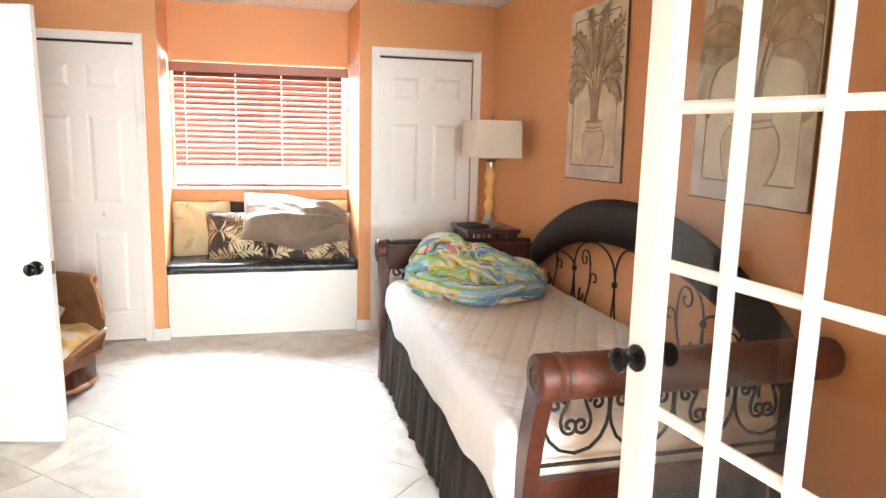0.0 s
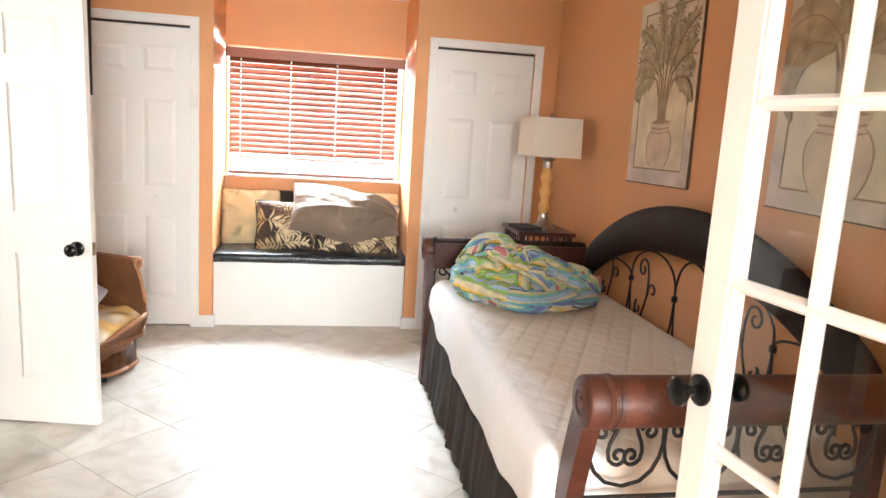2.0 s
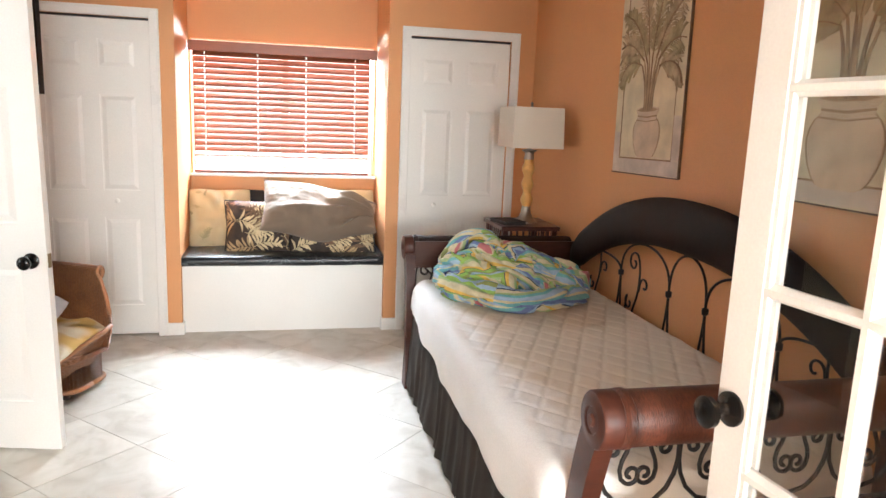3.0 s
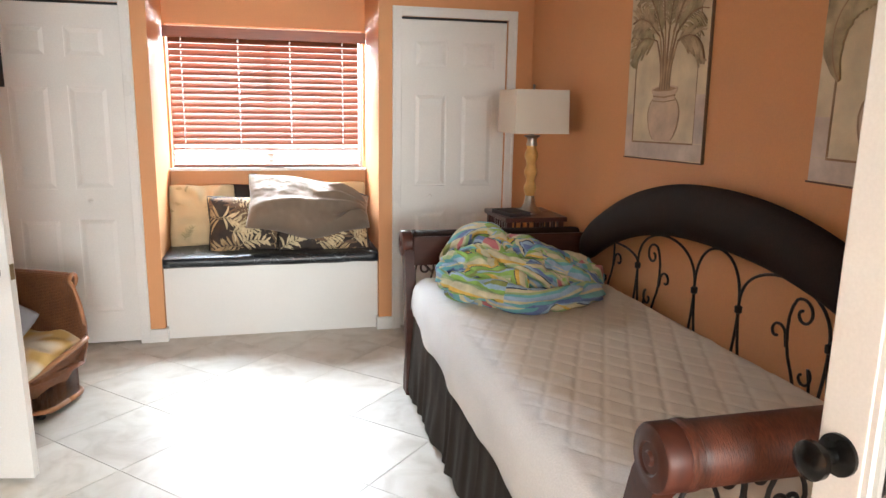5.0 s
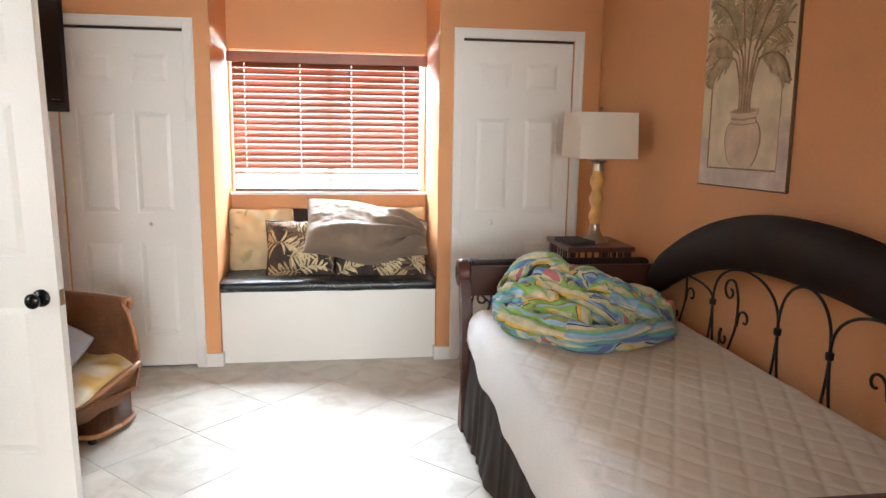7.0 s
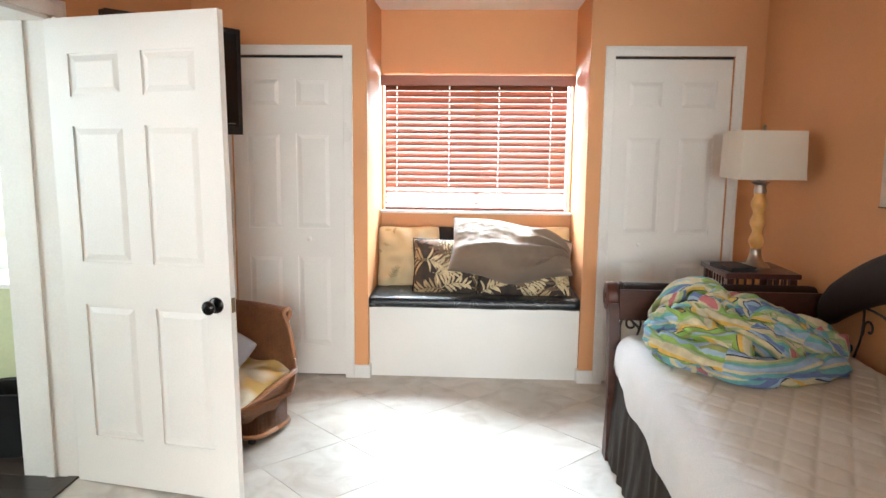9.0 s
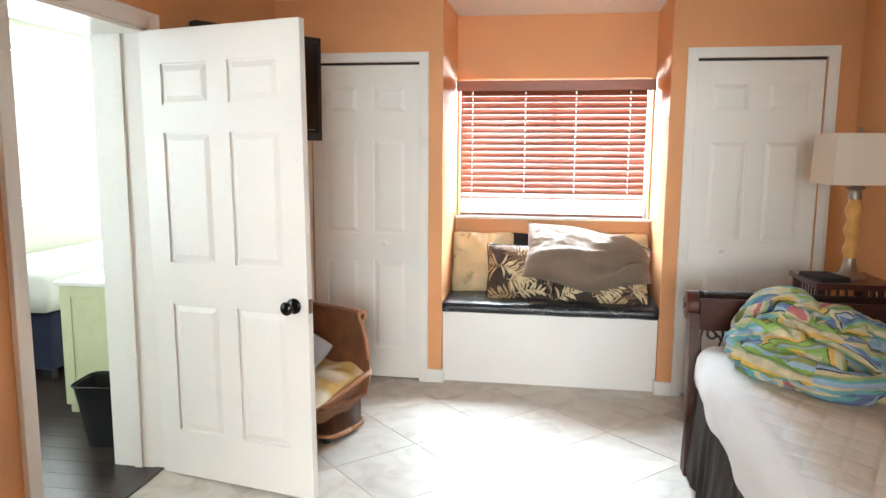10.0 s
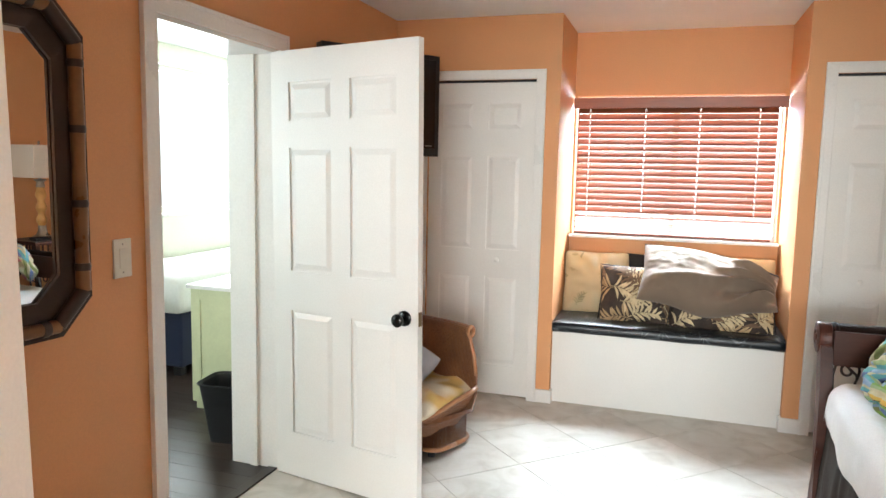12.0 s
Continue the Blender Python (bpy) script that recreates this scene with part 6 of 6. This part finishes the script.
for k in range(3):
    z0 = 0.07 + k * 0.222
    dr = part("drawer", box(-0.006, 0.0115, 0.03, 0.44, z0, z0 + 0.205, bevel=0.003), GREENWOOD, cab)
    for y in (0.12, 0.35):
        part("knob", lathe([(0.006, 0), (0.006, 0.012), (0.014, 0.018), (0.012, 0.026), (0.003, 0.029)], 12), GREENWOOD, dr, smooth=True, m=pose(-0.006, y, z0 + 0.10, 0, -90, 0))

bin_ob = thing("wastebasket", "black tapered plastic wastebasket on the dark floor", "wastebasket", (-2.185, 3.745, 0), 8)


def sq(r, z, e=0.35, n=40):
    pts = []
    for k in range(n):
        a = 2 * math.pi * k / n
        c, s = math.cos(a), math.sin(a)
        pts.append((r * abs(c) ** e * math.copysign(1, c), r * 0.8 * abs(s) ** e * math.copysign(1, s), z))
    return pts


bm = bmesh.new()
vs = add_grid(bm, [sq(0.0001, 0.006), sq(0.108, 0.006), sq(0.158, 0.318), sq(0.165, 0.325), sq(0.164, 0.315), sq(0.155, 0.315), sq(0.112, 0.0), sq(0.0001, 0.0)], closed_v=True)
part("bin_body", bm, BLACKPLASTIC, bin_ob, smooth=True)
part("rim", tube([(p[0], p[1], p[2]) for p in sq(0.165, 0.322)] + [sq(0.165, 0.322)[0]], 0.004, 6), BLACKPLASTIC, bin_ob, smooth="all")

# ---- floors, piece by piece ----
def clip(poly, x0, x1, y0, y1):
    """A convex outline cut to a rectangle."""
    for axis, lim, keep in ((0, x0, 1), (0, x1, -1), (1, y0, 1), (1, y1, -1)):
        res = []
        for i, p in enumerate(poly):
            q = poly[(i + 1) % len(poly)]
            a, b = (p[axis] - lim) * keep, (q[axis] - lim) * keep
            if a >= 0:
                res.append(p)
            if a * b < 0:
                f = a / (a - b)
                res.append((p[0] + (q[0] - p[0]) * f, p[1] + (q[1] - p[1]) * f))
        poly = res
        if len(poly) < 3:
            return []
    return poly


def tile_mesh(name, poly, mat, depth=0.008, edge=0.0022):
    """A slab with an eased rim; the outline runs round its own centre."""
    cx, cy = sum(p[0] for p in poly) / len(poly), sum(p[1] for p in poly) / len(poly)
    def inset(d):
        return [(p[0] + (cx - p[0]) * d / max(0.02, math.hypot(cx - p[0], cy - p[1])), p[1] + (cy - p[1]) * d / max(0.02, math.hypot(cx - p[0], cy - p[1]))) for p in poly]
    bm = bmesh.new()
    rows = [[(x, y, -depth) for x, y in poly], [(x, y, -edge * 0.7) for x, y in poly], [(x, y, 0) for x, y in inset(edge)]]
    vs = add_grid(bm, rows, closed_v=True)
    bm.faces.new(vs[-1])
    return mesh_of(name, bm, mat)


def stone_material():
    m = bpy.data.materials.new("beige_travertine_tile")
    m.use_nodes = True
    n, l = m.node_tree.nodes, m.node_tree.links
    b = n["Principled BSDF"]
    geo, oi = n.new("ShaderNodeNewGeometry"), n.new("ShaderNodeObjectInfo")
    off = n.new("ShaderNodeVectorMath"); off.operation = "MULTIPLY_ADD"
    off.inputs[1].default_value = (37, 53, 11)
    l.new(oi.outputs["Random"], off.inputs[0]); l.new(geo.outputs["Position"], off.inputs[2])
    cl, fi = n.new("ShaderNodeTexNoise"), n.new("ShaderNodeTexNoise")
    cl.inputs["Scale"].default_value, cl.inputs["Detail"].default_value, cl.inputs["Distortion"].default_value = 5.5, 8, 1.0
    fi.inputs["Scale"].default_value, fi.inputs["Detail"].default_value = 60, 5
    for t in (cl, fi):
        l.new(off.outputs["Vector"], t.inputs["Vector"])
    ramp = n.new("ShaderNodeValToRGB")
    e = ramp.color_ramp.elements
    e[0].position, e[0].color = 0.30, (0.47, 0.415, 0.35, 1)
    e[1].position, e[1].color = 0.72, (0.645, 0.605, 0.545, 1)
    k = e.new(0.48); k.color = (0.565, 0.515, 0.45, 1)
    l.new(cl.outputs["Fac"], ramp.inputs["Fac"])
    mr = n.new("ShaderNodeMapRange"); mr.inputs["To Min"].default_value, mr.inputs["To Max"].default_value = 0.90, 1.08
    l.new(oi.outputs["Random"], mr.inputs["Value"])
    sc = n.new("ShaderNodeVectorMath"); sc.operation = "SCALE"
    l.new(ramp.outputs["Color"], sc.inputs[0]); l.new(mr.outputs["Result"], sc.inputs["Scale"])
    l.new(sc.outputs["Vector"], b.inputs["Base Color"])
    rr = n.new("ShaderNodeMapRange"); rr.inputs["From Min"].default_value, rr.inputs["From Max"].default_value = 0.3, 0.7
    rr.inputs["To Min"].default_value, rr.inputs["To Max"].default_value = 0.34, 0.44
    b.inputs["Specular IOR Level"].default_value = 0.7
    l.new(fi.outputs["Fac"], rr.inputs["Value"]); l.new(rr.outputs["Result"], b.inputs["Roughness"])
    bp = n.new("ShaderNodeBump"); bp.inputs["Strength"].default_value, bp.inputs["Distance"].default_value = 0.12, 0.003
    l.new(cl.outputs["Fac"], bp.inputs["Height"]); l.new(bp.outputs["Normal"], b.inputs["Normal"])
    return m


STONE = stone_material()
floor = structure("floor", box(LEFT - 0.02, RIGHT + 0.10, -4.1, 5.75, -0.12, -0.0020), GROUT, "beige stone tile floor laid diagonally", "floor")
A, GAP = 0.326, 0.0016
X0, Y0 = -0.010, 3.312
full = None
for i in range(-9, 9):
    for j in range(-24, 8):
        if (i + j) % 2 == 0:
            continue
        cx, cy = X0 + i * A, Y0 + j * A
        h = A - GAP * 1.414
        poly = [(cx + h, cy), (cx, cy + h), (cx - h, cy), (cx, cy - h)]
        cut = clip(poly, LEFT - 0.012, RIGHT, -4.0, FACE + 0.06)
        if len(cut) < 3:
            continue
        if cut == poly:
            if full is None:
                full = tile_mesh("tile", [(x - cx, y - cy) for x, y in poly], STONE)
            ob = new("tile", full)
            ob.location = (cx, cy, random.uniform(-0.0004, 0.0004))
        else:
            area = abs(sum(p[0] * q[1] - q[0] * p[1] for p, q in zip(cut, cut[1:] + cut[:1]))) / 2
            if area < 0.002:
                continue
            ox, oy = sum(p[0] for p in cut) / len(cut), sum(p[1] for p in cut) / len(cut)
            ob = new("tile", tile_mesh("tile", [(x - ox, y - oy) for x, y in cut], STONE))
            ob.location = (ox, oy, 0)
        ob.parent = floor

PLANK = material("dark_espresso_plank", (0.034, 0.022, 0.017), 0.36, var=0.3, scale=6, bump=0.1, fine=0.2, random_var=0.25, stretch=(0.3, 3, 1))
floor2 = structure("floor_bedroom", box(NX0, LEFT - 0.021, NY0, NY1, -0.12, -0.004), BLACKPLASTIC, "dark espresso wooden plank floor", "floor")
PW, PL = 0.127, 1.22
for r in range(int((NY1 - NY0) / PW)):
    y = NY0 + r * PW
    start = NX0 - random.uniform(0, PL)
    while start < LEFT - 0.03:
        lim = LT if not (OD0 < y + PW / 2 < OD1) else LEFT - 0.055
        a, b = max(start, NX0), min(start + PL, lim)
        if b - a > 0.05:
            ob = new("plank", mesh_of("plank", box(a + 0.0008 - (a + b) / 2, b - 0.0008 - (a + b) / 2, -PW / 2 + 0.0008, PW / 2 - 0.0008, -0.0038, 0.001), PLANK))
            ob.location, ob.parent = ((a + b) / 2, y + PW / 2, 0), floor2
        start += PL
structure("threshold", box(LEFT - 0.054, LEFT - 0.006, OD0 + 0.02, OD1 - 0.02, -0.002, 0.007, bevel=0.002), STRIP, "dark threshold strip in the doorway", "trim")
